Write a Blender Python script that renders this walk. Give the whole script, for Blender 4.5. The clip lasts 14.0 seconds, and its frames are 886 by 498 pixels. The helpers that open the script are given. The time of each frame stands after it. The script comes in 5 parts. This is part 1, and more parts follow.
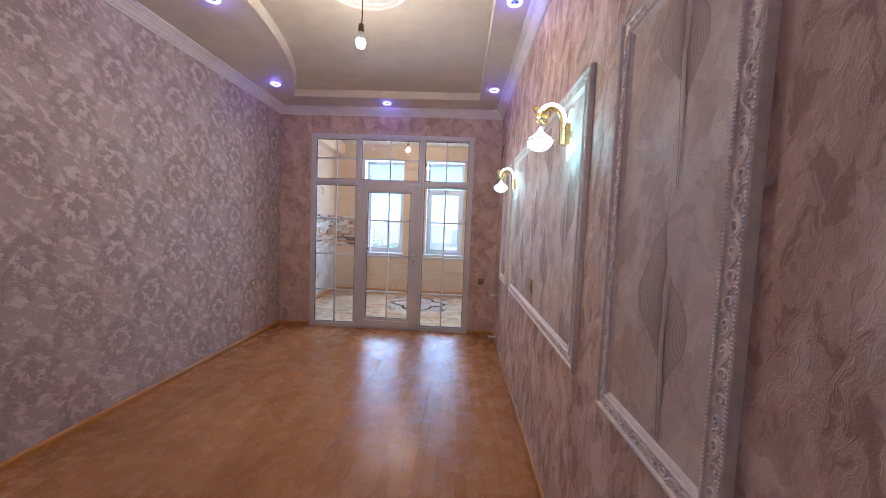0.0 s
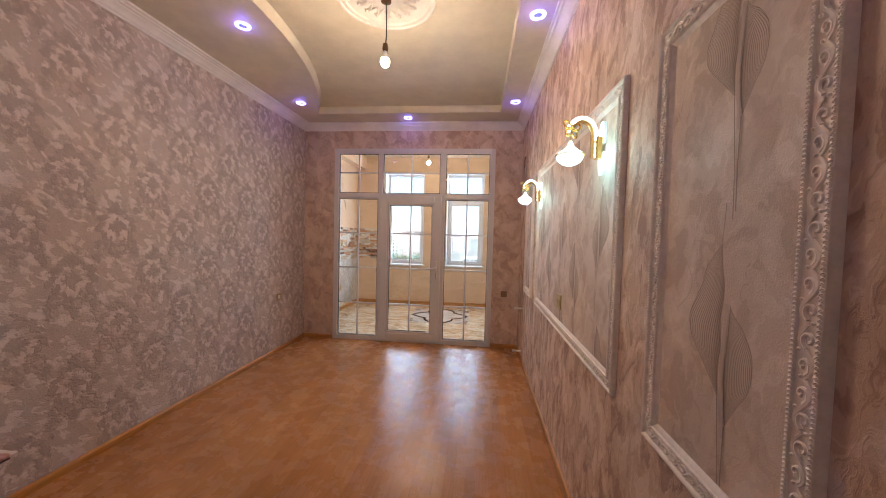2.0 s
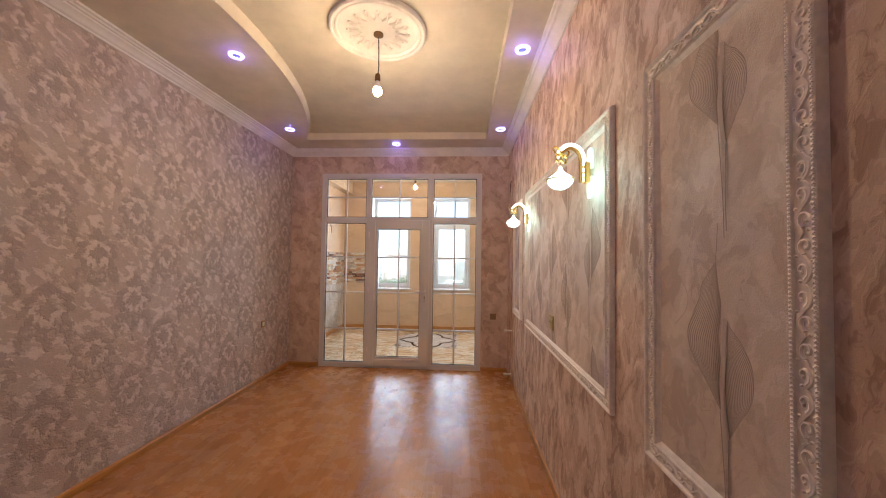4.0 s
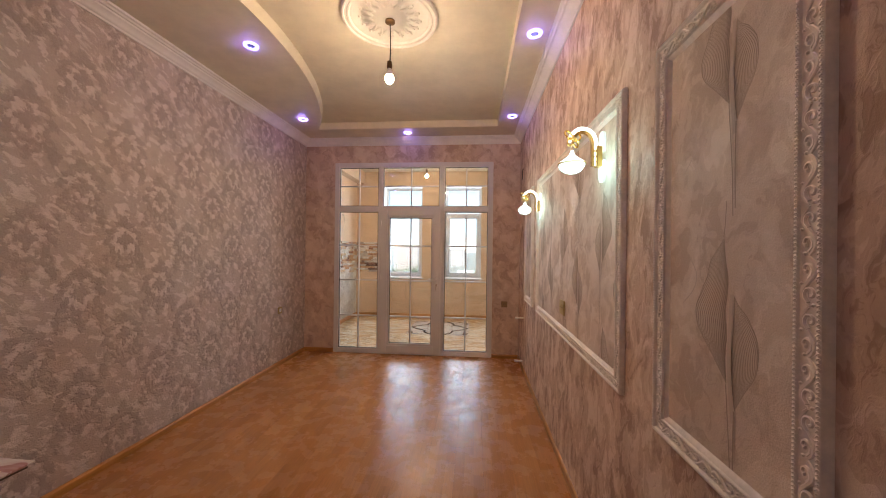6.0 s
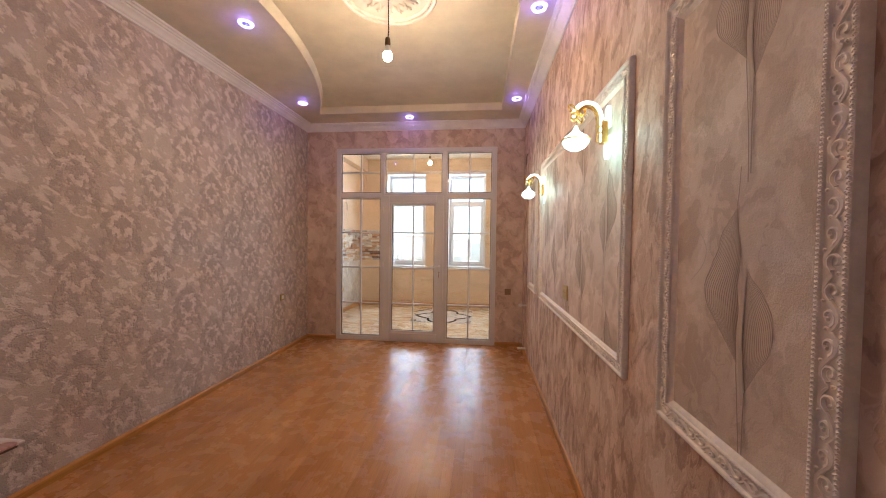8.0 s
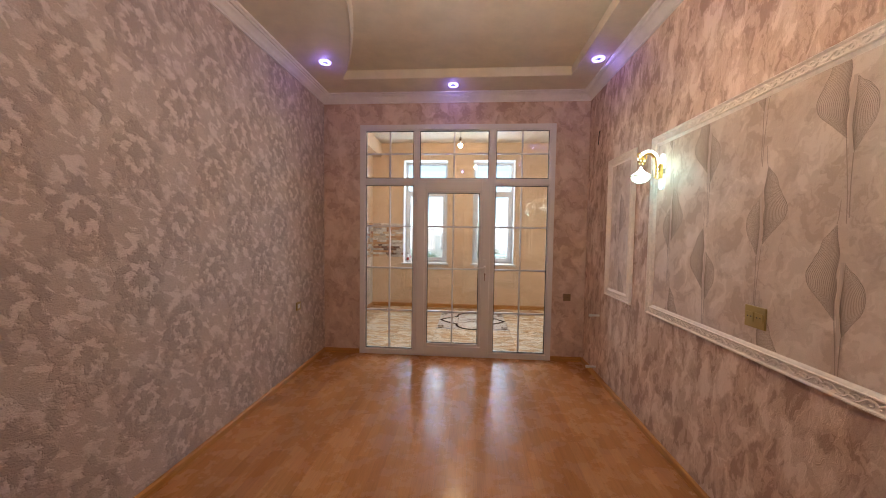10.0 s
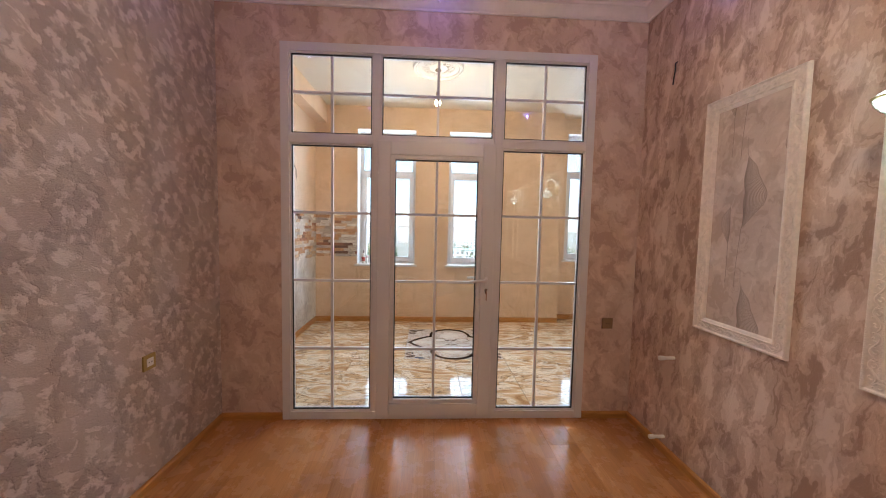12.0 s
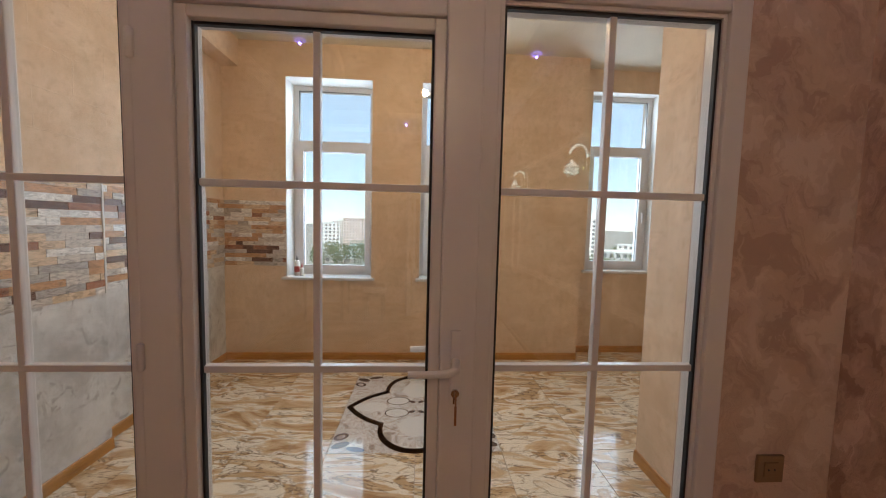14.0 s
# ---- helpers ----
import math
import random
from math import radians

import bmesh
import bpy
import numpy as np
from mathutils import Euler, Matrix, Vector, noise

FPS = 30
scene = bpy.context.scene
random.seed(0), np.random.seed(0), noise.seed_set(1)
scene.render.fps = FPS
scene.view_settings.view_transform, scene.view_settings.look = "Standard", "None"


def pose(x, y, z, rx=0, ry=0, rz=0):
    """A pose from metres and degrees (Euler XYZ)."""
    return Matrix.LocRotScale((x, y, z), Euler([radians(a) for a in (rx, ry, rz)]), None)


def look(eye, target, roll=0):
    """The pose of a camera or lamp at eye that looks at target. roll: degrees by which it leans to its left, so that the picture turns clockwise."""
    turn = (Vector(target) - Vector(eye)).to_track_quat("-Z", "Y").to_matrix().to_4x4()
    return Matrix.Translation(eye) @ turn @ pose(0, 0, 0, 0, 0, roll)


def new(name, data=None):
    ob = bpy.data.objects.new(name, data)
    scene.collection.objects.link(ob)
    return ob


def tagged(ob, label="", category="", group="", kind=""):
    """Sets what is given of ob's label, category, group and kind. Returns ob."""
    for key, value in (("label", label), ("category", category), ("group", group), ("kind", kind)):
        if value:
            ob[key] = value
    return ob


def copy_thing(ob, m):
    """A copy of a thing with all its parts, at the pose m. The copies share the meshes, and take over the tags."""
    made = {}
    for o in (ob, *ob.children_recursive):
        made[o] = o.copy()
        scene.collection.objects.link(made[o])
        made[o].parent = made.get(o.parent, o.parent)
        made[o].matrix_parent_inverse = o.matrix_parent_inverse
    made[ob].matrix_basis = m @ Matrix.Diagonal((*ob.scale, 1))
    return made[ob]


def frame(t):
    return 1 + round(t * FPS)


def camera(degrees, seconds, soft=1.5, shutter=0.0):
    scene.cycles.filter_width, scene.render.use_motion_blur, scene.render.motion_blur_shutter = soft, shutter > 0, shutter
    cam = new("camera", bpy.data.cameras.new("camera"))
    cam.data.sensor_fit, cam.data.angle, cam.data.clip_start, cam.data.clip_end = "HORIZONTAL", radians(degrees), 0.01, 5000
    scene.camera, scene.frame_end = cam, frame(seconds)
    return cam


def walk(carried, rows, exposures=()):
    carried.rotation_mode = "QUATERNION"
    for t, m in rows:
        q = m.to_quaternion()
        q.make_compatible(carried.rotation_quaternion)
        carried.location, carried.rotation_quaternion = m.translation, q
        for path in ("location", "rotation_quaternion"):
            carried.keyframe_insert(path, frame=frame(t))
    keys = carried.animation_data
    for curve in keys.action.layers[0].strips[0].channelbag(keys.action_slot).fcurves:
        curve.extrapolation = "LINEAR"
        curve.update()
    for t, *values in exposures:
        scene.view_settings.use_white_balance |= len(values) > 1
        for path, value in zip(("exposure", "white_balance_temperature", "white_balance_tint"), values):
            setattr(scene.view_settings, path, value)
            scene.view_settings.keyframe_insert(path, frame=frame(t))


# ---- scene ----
cam = camera(103.9, 14.0, soft=1.05)
PATH = [
    (0, (2.127, -4.855, 1.501), (2.035, -2.861, 1.373), 2.3),
    (0.5, (2.12, -4.864, 1.516), (1.94, -2.876, 1.395), 2.3),
    (1, (2.104, -4.857, 1.531), (1.88, -2.872, 1.423), 2.3),
    (1.5, (2.099, -4.823, 1.528), (1.816, -2.846, 1.429), 1.9),
    (2, (2.077, -4.828, 1.542), (1.876, -2.839, 1.463), 1.5),
    (2.5, (2.049, -4.841, 1.544), (1.787, -2.859, 1.47), 0.8),
    (3, (2.052, -4.825, 1.525), (1.792, -2.845, 1.419), 0.7),
    (3.5, (2.029, -4.849, 1.534), (1.853, -2.858, 1.472), 1.0),
    (3.7, (2.02, -4.849, 1.536), (1.914, -2.852, 1.539), 0.8),
    (5.8, (2.033, -4.872, 1.526), (1.804, -2.891, 1.679), 0.1),
    (6, (2.019, -4.885, 1.504), (1.842, -2.893, 1.507), 0.7),
    (6.5, (2.011, -4.882, 1.442), (1.867, -2.907, 1.161), 1.6),
    (7, (2.013, -4.883, 1.396), (1.862, -2.941, 0.943), 2.7),
    (7.5, (2.02, -4.865, 1.4), (1.844, -2.917, 0.984), 1.7),
    (8, (2.052, -4.826, 1.458), (1.844, -2.837, 1.405), 0.7),
    (8.5, (2.026, -4.806, 1.473), (1.742, -2.826, 1.439), 2.1),
    (8.7, (1.976, -4.739, 1.464), (1.681, -2.762, 1.396), 2.1),
    (10.8, (1.08, -3.542, 1.532), (1.042, -1.545, 1.437), 1.4),
    (11, (1.096, -3.389, 1.546), (1.061, -1.391, 1.459), 2.0),
    (11.5, (1.077, -3.066, 1.487), (0.848, -1.081, 1.398), 0.7),
    (12, (1.05, -2.566, 1.464), (1.147, -0.572, 1.337), 1.2),
    (12.5, (1.103, -2.146, 1.464), (1.271, -0.156, 1.356), 0.5),
    (13, (1.198, -1.766, 1.44), (1.454, 0.214, 1.33), 1.0),
    (13.5, (1.26, -1.259, 1.444), (1.719, 0.682, 1.294), 3.1),
    (14, (1.401, -0.932, 1.455), (1.523, 1.06, 1.314), 1.4),
]
EXPOSURES = [
    (0.0, 2.1, 4850, 10), (0.5, 2.1, 5050, 10), (1.0, 2.1, 5400, 10), (1.5, 2.12, 5700, 10), (2.5, 2.12, 6150, 10), (3.5, 2.16, 6250, 10), (6.0, 2.0, 6450, 10),
    (6.5, 2.06, 6200, 10), (7.0, 2.32, 6200, 10), (8.0, 2.24, 6300, 10), (8.6, 1.95, 6500, 10), (11.0, 2.09, 6000, 10), (12.0, 2.1, 6050, 10), (12.5, 1.95, 6450, 10), (13.2, 1.44, 6800, 10), (14.0, 1.40, 6500, 10),
]
walk(cam, [(t, look(eye, target, roll)) for t, eye, target, roll in PATH], EXPOSURES)

# ---- world and light ----
SUN_EL, SUN_AZ = radians(48), radians(200)
world = bpy.data.worlds.new("sky")
scene.world = world
world.use_nodes = True
wn = world.node_tree
sky = wn.nodes.new("ShaderNodeTexSky")
sky.sky_type, sky.sun_disc, sky.sun_elevation, sky.sun_rotation = "NISHITA", False, SUN_EL, SUN_AZ
sky.dust_density, sky.air_density, sky.ozone_density = 0.05, 1.0, 2.5
wn.nodes["Background"].inputs["Strength"].default_value = 0.13
haze = wn.nodes.new("ShaderNodeMix")
haze.data_type = "RGBA"
haze.inputs[0].default_value, haze.inputs[7].default_value = 0.7, (2.3, 3.15, 3.95, 1)
wn.links.new(sky.outputs["Color"], haze.inputs[6])
wn.links.new(haze.outputs[2], wn.nodes["Background"].inputs["Color"])
sun = new("sun", bpy.data.lights.new("sun", "SUN"))
sun.data.energy, sun.data.angle, sun.data.color = 3.2, radians(0.5), (1.0, 0.95, 0.88)
sun.matrix_world = look((0, 0, 60), (math.sin(SUN_AZ) * -1.0, math.cos(SUN_AZ) * -1.0, 60 - math.tan(SUN_EL)))


def lamp(name, kind, place, watts, colour, size=0.03, target=None):
    data = bpy.data.lights.new(name, kind)
    data.energy, data.color = watts, colour
    if kind == "AREA":
        data.shape, data.size = "DISK", size
    else:
        data.shadow_soft_size = size
    if kind == "SPOT":
        data.spot_size, data.spot_blend = radians(110), 0.9
    ob = new(name, data)
    ob.matrix_world = look(place, target) if target else pose(*place)
    return ob


ROOM_BULB, KITCHEN_BULB = (1.405, -2.46, 2.74), (1.15, 1.38, 2.86)
COOL, BLUE = (0.55, 1.0, 0.92), (0.25, 0.18, 1.0)
DOWNLIGHTS = [(-0.08, -0.82), (1.11, -0.27), (2.45, -0.77), (2.44, -2.33), (0.27, -2.33), (2.44, -3.95), (-0.08, -4.2), (1.11, -4.78)]
SCONCES = [-3.13, -1.55]
for dx, dy in DOWNLIGHTS:
    lamp("downlight_light", "POINT", (dx, dy, 3.045), 0.22, BLUE, 0.012)
for sy in SCONCES:
    lamp("wall_lamp_light", "POINT", (2.52, sy - 0.085, 1.90), 0.33, COOL, 0.03)


def sky_window(x0, x1, z0, z1, y, watts):
    """Daylight through a window's opening."""
    data = bpy.data.lights.new("window_daylight", "AREA")
    data.shape, data.size, data.size_y = "RECTANGLE", x1 - x0, z1 - z0
    data.energy, data.color = watts, (0.67, 0.83, 1.0)
    ob = new("window_daylight", data)
    ob.matrix_world = look(((x0 + x1) / 2, y, (z0 + z1) / 2), ((x0 + x1) / 2, y - 1, (z0 + z1) / 2 - 0.12))


sky_window(0.08, 0.80, 0.97, 2.8, 3.05, 10.5)
sky_window(1.445, 2.105, 0.97, 2.8, 3.05, 10)
sky_window(3.35, 3.99, 1.06, 2.9, 3.2, 9)

# ---- materials ----
def mat(name, base, rough=0.5, metal=0.0, **more):
    m = bpy.data.materials.new(name)
    m.use_nodes = True
    b = m.node_tree.nodes["Principled BSDF"]
    b.inputs["Base Color"].default_value = (*base, 1)
    b.inputs["Roughness"].default_value = rough
    b.inputs["Metallic"].default_value = metal
    for k, v in more.items():
        b.inputs[k].default_value = v
    return m


class Graph:
    """Short hands for building a material's nodes."""

    def __init__(self, m):
        self.t = m.node_tree
        self.b = self.t.nodes["Principled BSDF"]

    def node(self, kind, **props):
        n = self.t.nodes.new("ShaderNode" + kind)
        for k, v in props.items():
            if k == "operation":
                n.operation = v
            elif k == "blend":
                n.data_type, n.blend_type = "RGBA", v
            elif k == "feature":
                n.feature = v
            elif k == "musgrave":
                n.noise_type = v
        return n

    def put(self, socket, value):
        if isinstance(value, bpy.types.NodeSocket):
            self.t.links.new(value, socket)
        elif isinstance(value, (tuple, list)) and len(value) == 3 and socket.type == "RGBA":
            socket.default_value = (*value, 1)
        else:
            socket.default_value = value

    def coord(self, which="Object"):
        return self.node("TexCoord").outputs[which]

    def mapping(self, vec, scale=(1, 1, 1), loc=(0, 0, 0), rot=(0, 0, 0)):
        n = self.node("Mapping")
        self.put(n.inputs["Vector"], vec)
        n.inputs["Scale"].default_value, n.inputs["Location"].default_value, n.inputs["Rotation"].default_value = scale, loc, rot
        return n.outputs[0]

    def noise(self, vec, scale=5.0, detail=4.0, rough=0.55, distort=0.0):
        n = self.node("TexNoise")
        self.put(n.inputs["Vector"], vec)
        for k, v in (("Scale", scale), ("Detail", detail), ("Roughness", rough), ("Distortion", distort)):
            n.inputs[k].default_value = v
        return n.outputs["Fac"]

    def math(self, op, a, b=0.0, c=0.0):
        n = self.node("Math", operation=op)
        self.put(n.inputs[0], a), self.put(n.inputs[1], b), self.put(n.inputs[2], c)
        return n.outputs[0]

    def ramp(self, fac, *stops, ease="EASE"):
        n = self.node("ValToRGB")
        n.color_ramp.interpolation = ease
        e = n.color_ramp.elements
        while len(e) < len(stops):
            e.new(0.5)
        for el, (p, c) in zip(e, stops):
            el.position, el.color = p, (*c, 1) if isinstance(c, tuple) else (c, c, c, 1)
        self.put(n.inputs[0], fac)
        return n.outputs["Color"]

    def mix(self, fac, a, b, blend="MIX"):
        n = self.node("Mix", blend=blend)
        self.put(n.inputs[0], fac), self.put(n.inputs[6], a), self.put(n.inputs[7], b)
        return n.outputs[2]

    def xyz(self, vec):
        n = self.node("SeparateXYZ")
        self.put(n.inputs[0], vec)
        return n.outputs

    def vec(self, x, y, z):
        n = self.node("CombineXYZ")
        self.put(n.inputs[0], x), self.put(n.inputs[1], y), self.put(n.inputs[2], z)
        return n.outputs[0]

    def bump(self, height, strength=0.3, dist=0.005):
        n = self.node("Bump")
        n.inputs["Strength"].default_value, n.inputs["Distance"].default_value = strength, dist
        self.put(n.inputs["Height"], height)
        self.put(self.b.inputs["Normal"], n.outputs[0])

    def base(self, c):
        self.put(self.b.inputs["Base Color"], c)

    def rough(self, c):
        self.put(self.b.inputs["Roughness"], c)


def damask_paper():
    """Damask wallpaper: half-dropped medallions (dark heart flower, pale leaf wreath, dark scrolled ring, scroll heart below) over pale torn clouds. Lies in the y-z plane."""
    m = mat("damask_wallpaper", (0.5, 0.43, 0.4), 0.6)
    g = Graph(m)
    o = g.coord()
    x, y, z = g.xyz(o)
    W, H = 0.5452, 0.667
    rag = g.math("MULTIPLY", g.math("SUBTRACT", g.noise(o, 60.0, 3.0, 0.6), 0.5), 0.044)
    rag2 = g.math("MULTIPLY", g.math("SUBTRACT", g.noise(g.mapping(o, loc=(4, 1, 7)), 60.0, 3.0, 0.6), 0.5), 0.044)

    def length(a, b):
        return g.math("SQRT", g.math("ADD", g.math("MULTIPLY", a, a), g.math("MULTIPLY", b, b)))

    def lattice(y0, z0):
        """Dark scrolls and pale leaves of the medallions centred on one of the two half-dropped grids."""
        u = g.math("ADD", g.math("DIVIDE", g.math("SUBTRACT", y, y0), W), 0.5)
        v = g.math("ADD", g.math("DIVIDE", g.math("SUBTRACT", z, z0), H), 0.5)
        px = g.math("ADD", g.math("MULTIPLY", g.math("ABSOLUTE", g.math("SUBTRACT", g.math("FRACT", u), 0.5)), W), rag)
        pz = g.math("ADD", g.math("MULTIPLY", g.math("SUBTRACT", g.math("FRACT", v), 0.5), H), rag2)

        def ring(cy, cz, radius, width):
            d = length(g.math("SUBTRACT", px, cy), g.math("SUBTRACT", pz, cz))
            return g.math("SUBTRACT", width, g.math("ABSOLUTE", g.math("SUBTRACT", d, radius)))

        def lozenge(cy, cz, a, b):
            q = g.math("ADD", g.math("DIVIDE", g.math("ABSOLUTE", g.math("SUBTRACT", px, cy)), a), g.math("DIVIDE", g.math("ABSOLUTE", g.math("SUBTRACT", pz, cz)), b))
            return g.math("MULTIPLY", g.math("SUBTRACT", 1.0, q), 0.6 * min(a, b))
        r = g.math("ADD", g.math("MULTIPLY", length(px, g.math("MULTIPLY", pz, 0.92)), 0.66), g.math("MULTIPLY", g.math("ADD", g.math("ABSOLUTE", px), g.math("MULTIPLY", g.math("ABSOLUTE", pz), 0.9)), 0.28))
        th = g.math("ARCTAN2", pz, px)
        teeth = g.math("MULTIPLY", g.math("SINE", g.math("ADD", g.math("MULTIPLY", th, 10.0), g.math("MULTIPLY", r, 70.0))), 0.013)
        lobes = g.math("MULTIPLY", g.math("COSINE", g.math("MULTIPLY", th, 4.0)), 0.010)
        flower = g.math("SUBTRACT", g.math("ADD", g.math("ADD", 0.045, lobes), g.math("MULTIPLY", teeth, 0.4)), r)
        wreath = g.math("SUBTRACT", g.math("ADD", 0.020, teeth), g.math("ABSOLUTE", g.math("SUBTRACT", r, 0.110)))
        wreath = g.math("SUBTRACT", wreath, g.math("MULTIPLY", g.math("MAXIMUM", g.math("SUBTRACT", g.math("MULTIPLY", pz, -1.0), 0.075), 0.0), 0.8))
        dark = flower
        for other in (wreath, lozenge(0.0, 0.142, 0.034, 0.05), ring(0.022, -0.150, 0.030, 0.0095), lozenge(0.0, -0.205, 0.022, 0.04), ring(0.098, -0.125, 0.026, 0.012), lozenge(0.125, -0.185, 0.028, 0.06)):
            dark = g.math("MAXIMUM", dark, other)
        light = g.math("SUBTRACT", g.math("SUBTRACT", 0.018, g.math("MULTIPLY", teeth, 0.6)), g.math("ABSOLUTE", g.math("SUBTRACT", r, 0.070)))
        for other in (lozenge(0.0, 0.235, 0.060, 0.055), lozenge(0.10, 0.155, 0.055, 0.04), lozenge(0.06, -0.225, 0.03, 0.05)):
            light = g.math("MAXIMUM", light, other)
        return dark, light
    (dark_a, light_a), (dark_b, light_b) = lattice(-2.91, 0.54), lattice(-2.91 + W / 2, 0.54 + H / 2)
    motif, leaves = g.math("MAXIMUM", dark_a, dark_b), g.math("MAXIMUM", light_a, light_b)
    skew = g.vec(0.0, g.math("ADD", y, g.math("MULTIPLY", z, 0.55)), g.math("MULTIPLY", z, 1.15))
    worn = g.noise(skew, 13.0, 5.0, 0.65, 0.3)
    torn = g.noise(g.mapping(skew, loc=(3, 5, 2)), 15.0, 6.0, 0.62, 0.4)
    broad = g.noise(o, 1.6, 2.0)
    field = g.math("ADD", g.math("MAXIMUM", motif, -0.03), g.math("MULTIPLY", g.math("SUBTRACT", worn, 0.49), 0.105))
    mask = g.ramp(g.math("ADD", g.math("MULTIPLY", field, 10.0), 0.5), (0.42, 0.0), (0.58, 1.0), ease="LINEAR")
    pale_field = g.math("ADD", g.math("MAXIMUM", leaves, -0.016), g.math("MULTIPLY", g.math("SUBTRACT", torn, 0.49), 0.25))
    flake = g.ramp(g.math("ADD", g.math("MULTIPLY", pale_field, 10.0), 0.5), (0.46, 0.0), (0.58, 1.0), ease="LINEAR")
    cloud = g.math("ADD", g.math("MULTIPLY", g.noise(o, 9.0, 6.0, 0.7), 0.65), g.math("MULTIPLY", broad, 0.35))
    mid = g.ramp(cloud, (0.3, (0.49, 0.39, 0.345)), (0.7, (0.62, 0.505, 0.455)))
    pale = g.ramp(torn, (0.40, (0.64, 0.54, 0.50)), (0.65, (0.76, 0.655, 0.61)))
    dark = g.ramp(cloud, (0.3, (0.395, 0.312, 0.276)), (0.7, (0.505, 0.405, 0.36)))
    g.base(g.mix(mask, g.mix(flake, mid, pale), dark))
    g.rough(g.ramp(mask, (0.0, 0.37), (1.0, 0.46)))
    g.b.inputs["Specular IOR Level"].default_value = 0.6
    weave = g.noise(g.mapping(o, (1, 0.45, 2.2)), 190.0, 2.0, 0.6)
    lift = g.math("ADD", g.math("MULTIPLY", mask, 1.3), g.math("MULTIPLY", flake, -0.6))
    g.bump(g.math("ADD", lift, g.math("MULTIPLY", weave, 1.5)), 0.85, 0.0032)
    return m


def plaster_paper(name, along, lo=(0.41, 0.275, 0.21), mid=(0.61, 0.445, 0.355), hi=(0.78, 0.63, 0.54), relief=0.2, wide=1.0):
    """Mottled wallpaper with soft trowel strokes; along: the horizontal axis that it runs along; wide: how broad the strokes are."""
    m = mat(name, mid, 0.62)
    g = Graph(m)
    o = g.coord()
    x, y, z = g.xyz(o)
    h = y if along == "y" else x
    lean = g.math("ADD", h, g.math("MULTIPLY", z, 0.12))
    p = g.vec(g.math("DIVIDE", lean, wide), g.math("MULTIPLY", z, 0.5), 0.0)
    warp = g.math("MULTIPLY", g.math("SUBTRACT", g.noise(p, 11.0, 3.0, 0.6), 0.5), 0.16)
    warp2 = g.math("MULTIPLY", g.math("SUBTRACT", g.noise(g.mapping(p, loc=(2, 9, 4)), 11.0, 3.0, 0.6), 0.5), 0.16)
    q = g.vec(g.math("ADD", g.math("DIVIDE", lean, wide), warp), g.math("ADD", g.math("MULTIPLY", z, 0.5), warp2), 0.0)
    stroke = g.noise(q, 13.0, 5.0, 0.62, 0.5)
    edge = g.ramp(stroke, (0.36, 0.0), (0.455, 0.30), (0.475, 0.55), (0.535, 0.62), (0.555, 0.88), (0.64, 1.0), ease="LINEAR")
    dab = g.noise(g.mapping(q, (1.0, 1.0, 1.0), (5, 3, 0)), 5.0, 4.0, 0.6, 0.4)
    fleck = g.noise(g.mapping(o, (1, 1, 1), (1, 4, 2)), 75.0, 4.0, 0.7)
    tone = g.math("ADD", g.math("ADD", g.math("MULTIPLY", edge, 0.52), g.math("MULTIPLY", g.ramp(dab, (0.36, 0.0), (0.64, 1.0)), 0.30)), g.math("MULTIPLY", fleck, 0.15))
    c = g.ramp(tone, (0.2, lo), (0.52, mid), (0.84, hi))
    big = g.noise(o, 1.3, 3.0)
    c = g.mix(0.5, c, g.ramp(big, (0.3, 0.88), (0.7, 1.10)), "MULTIPLY")
    g.base(c)
    g.rough(g.ramp(edge, (0.0, 0.66), (1.0, 0.50)))
    g.b.inputs["Specular IOR Level"].default_value = 0.32
    grain = g.noise(o, 210.0, 3.0, 0.7)
    crease = g.math("ABSOLUTE", g.math("SUBTRACT", g.noise(g.mapping(q, (1.3, 0.8, 1.0)), 11.0, 4.0, 0.6, 0.6), 0.5))
    ridge = g.ramp(crease, (0.0, 1.0), (0.035, 0.35), (0.16, 0.0))
    g.bump(g.math("ADD", g.math("ADD", g.math("MULTIPLY", edge, 0.12 + 1.4 * relief), g.math("MULTIPLY", ridge, relief)), g.math("MULTIPLY", grain, 0.32)), 0.7, 0.005)
    return m


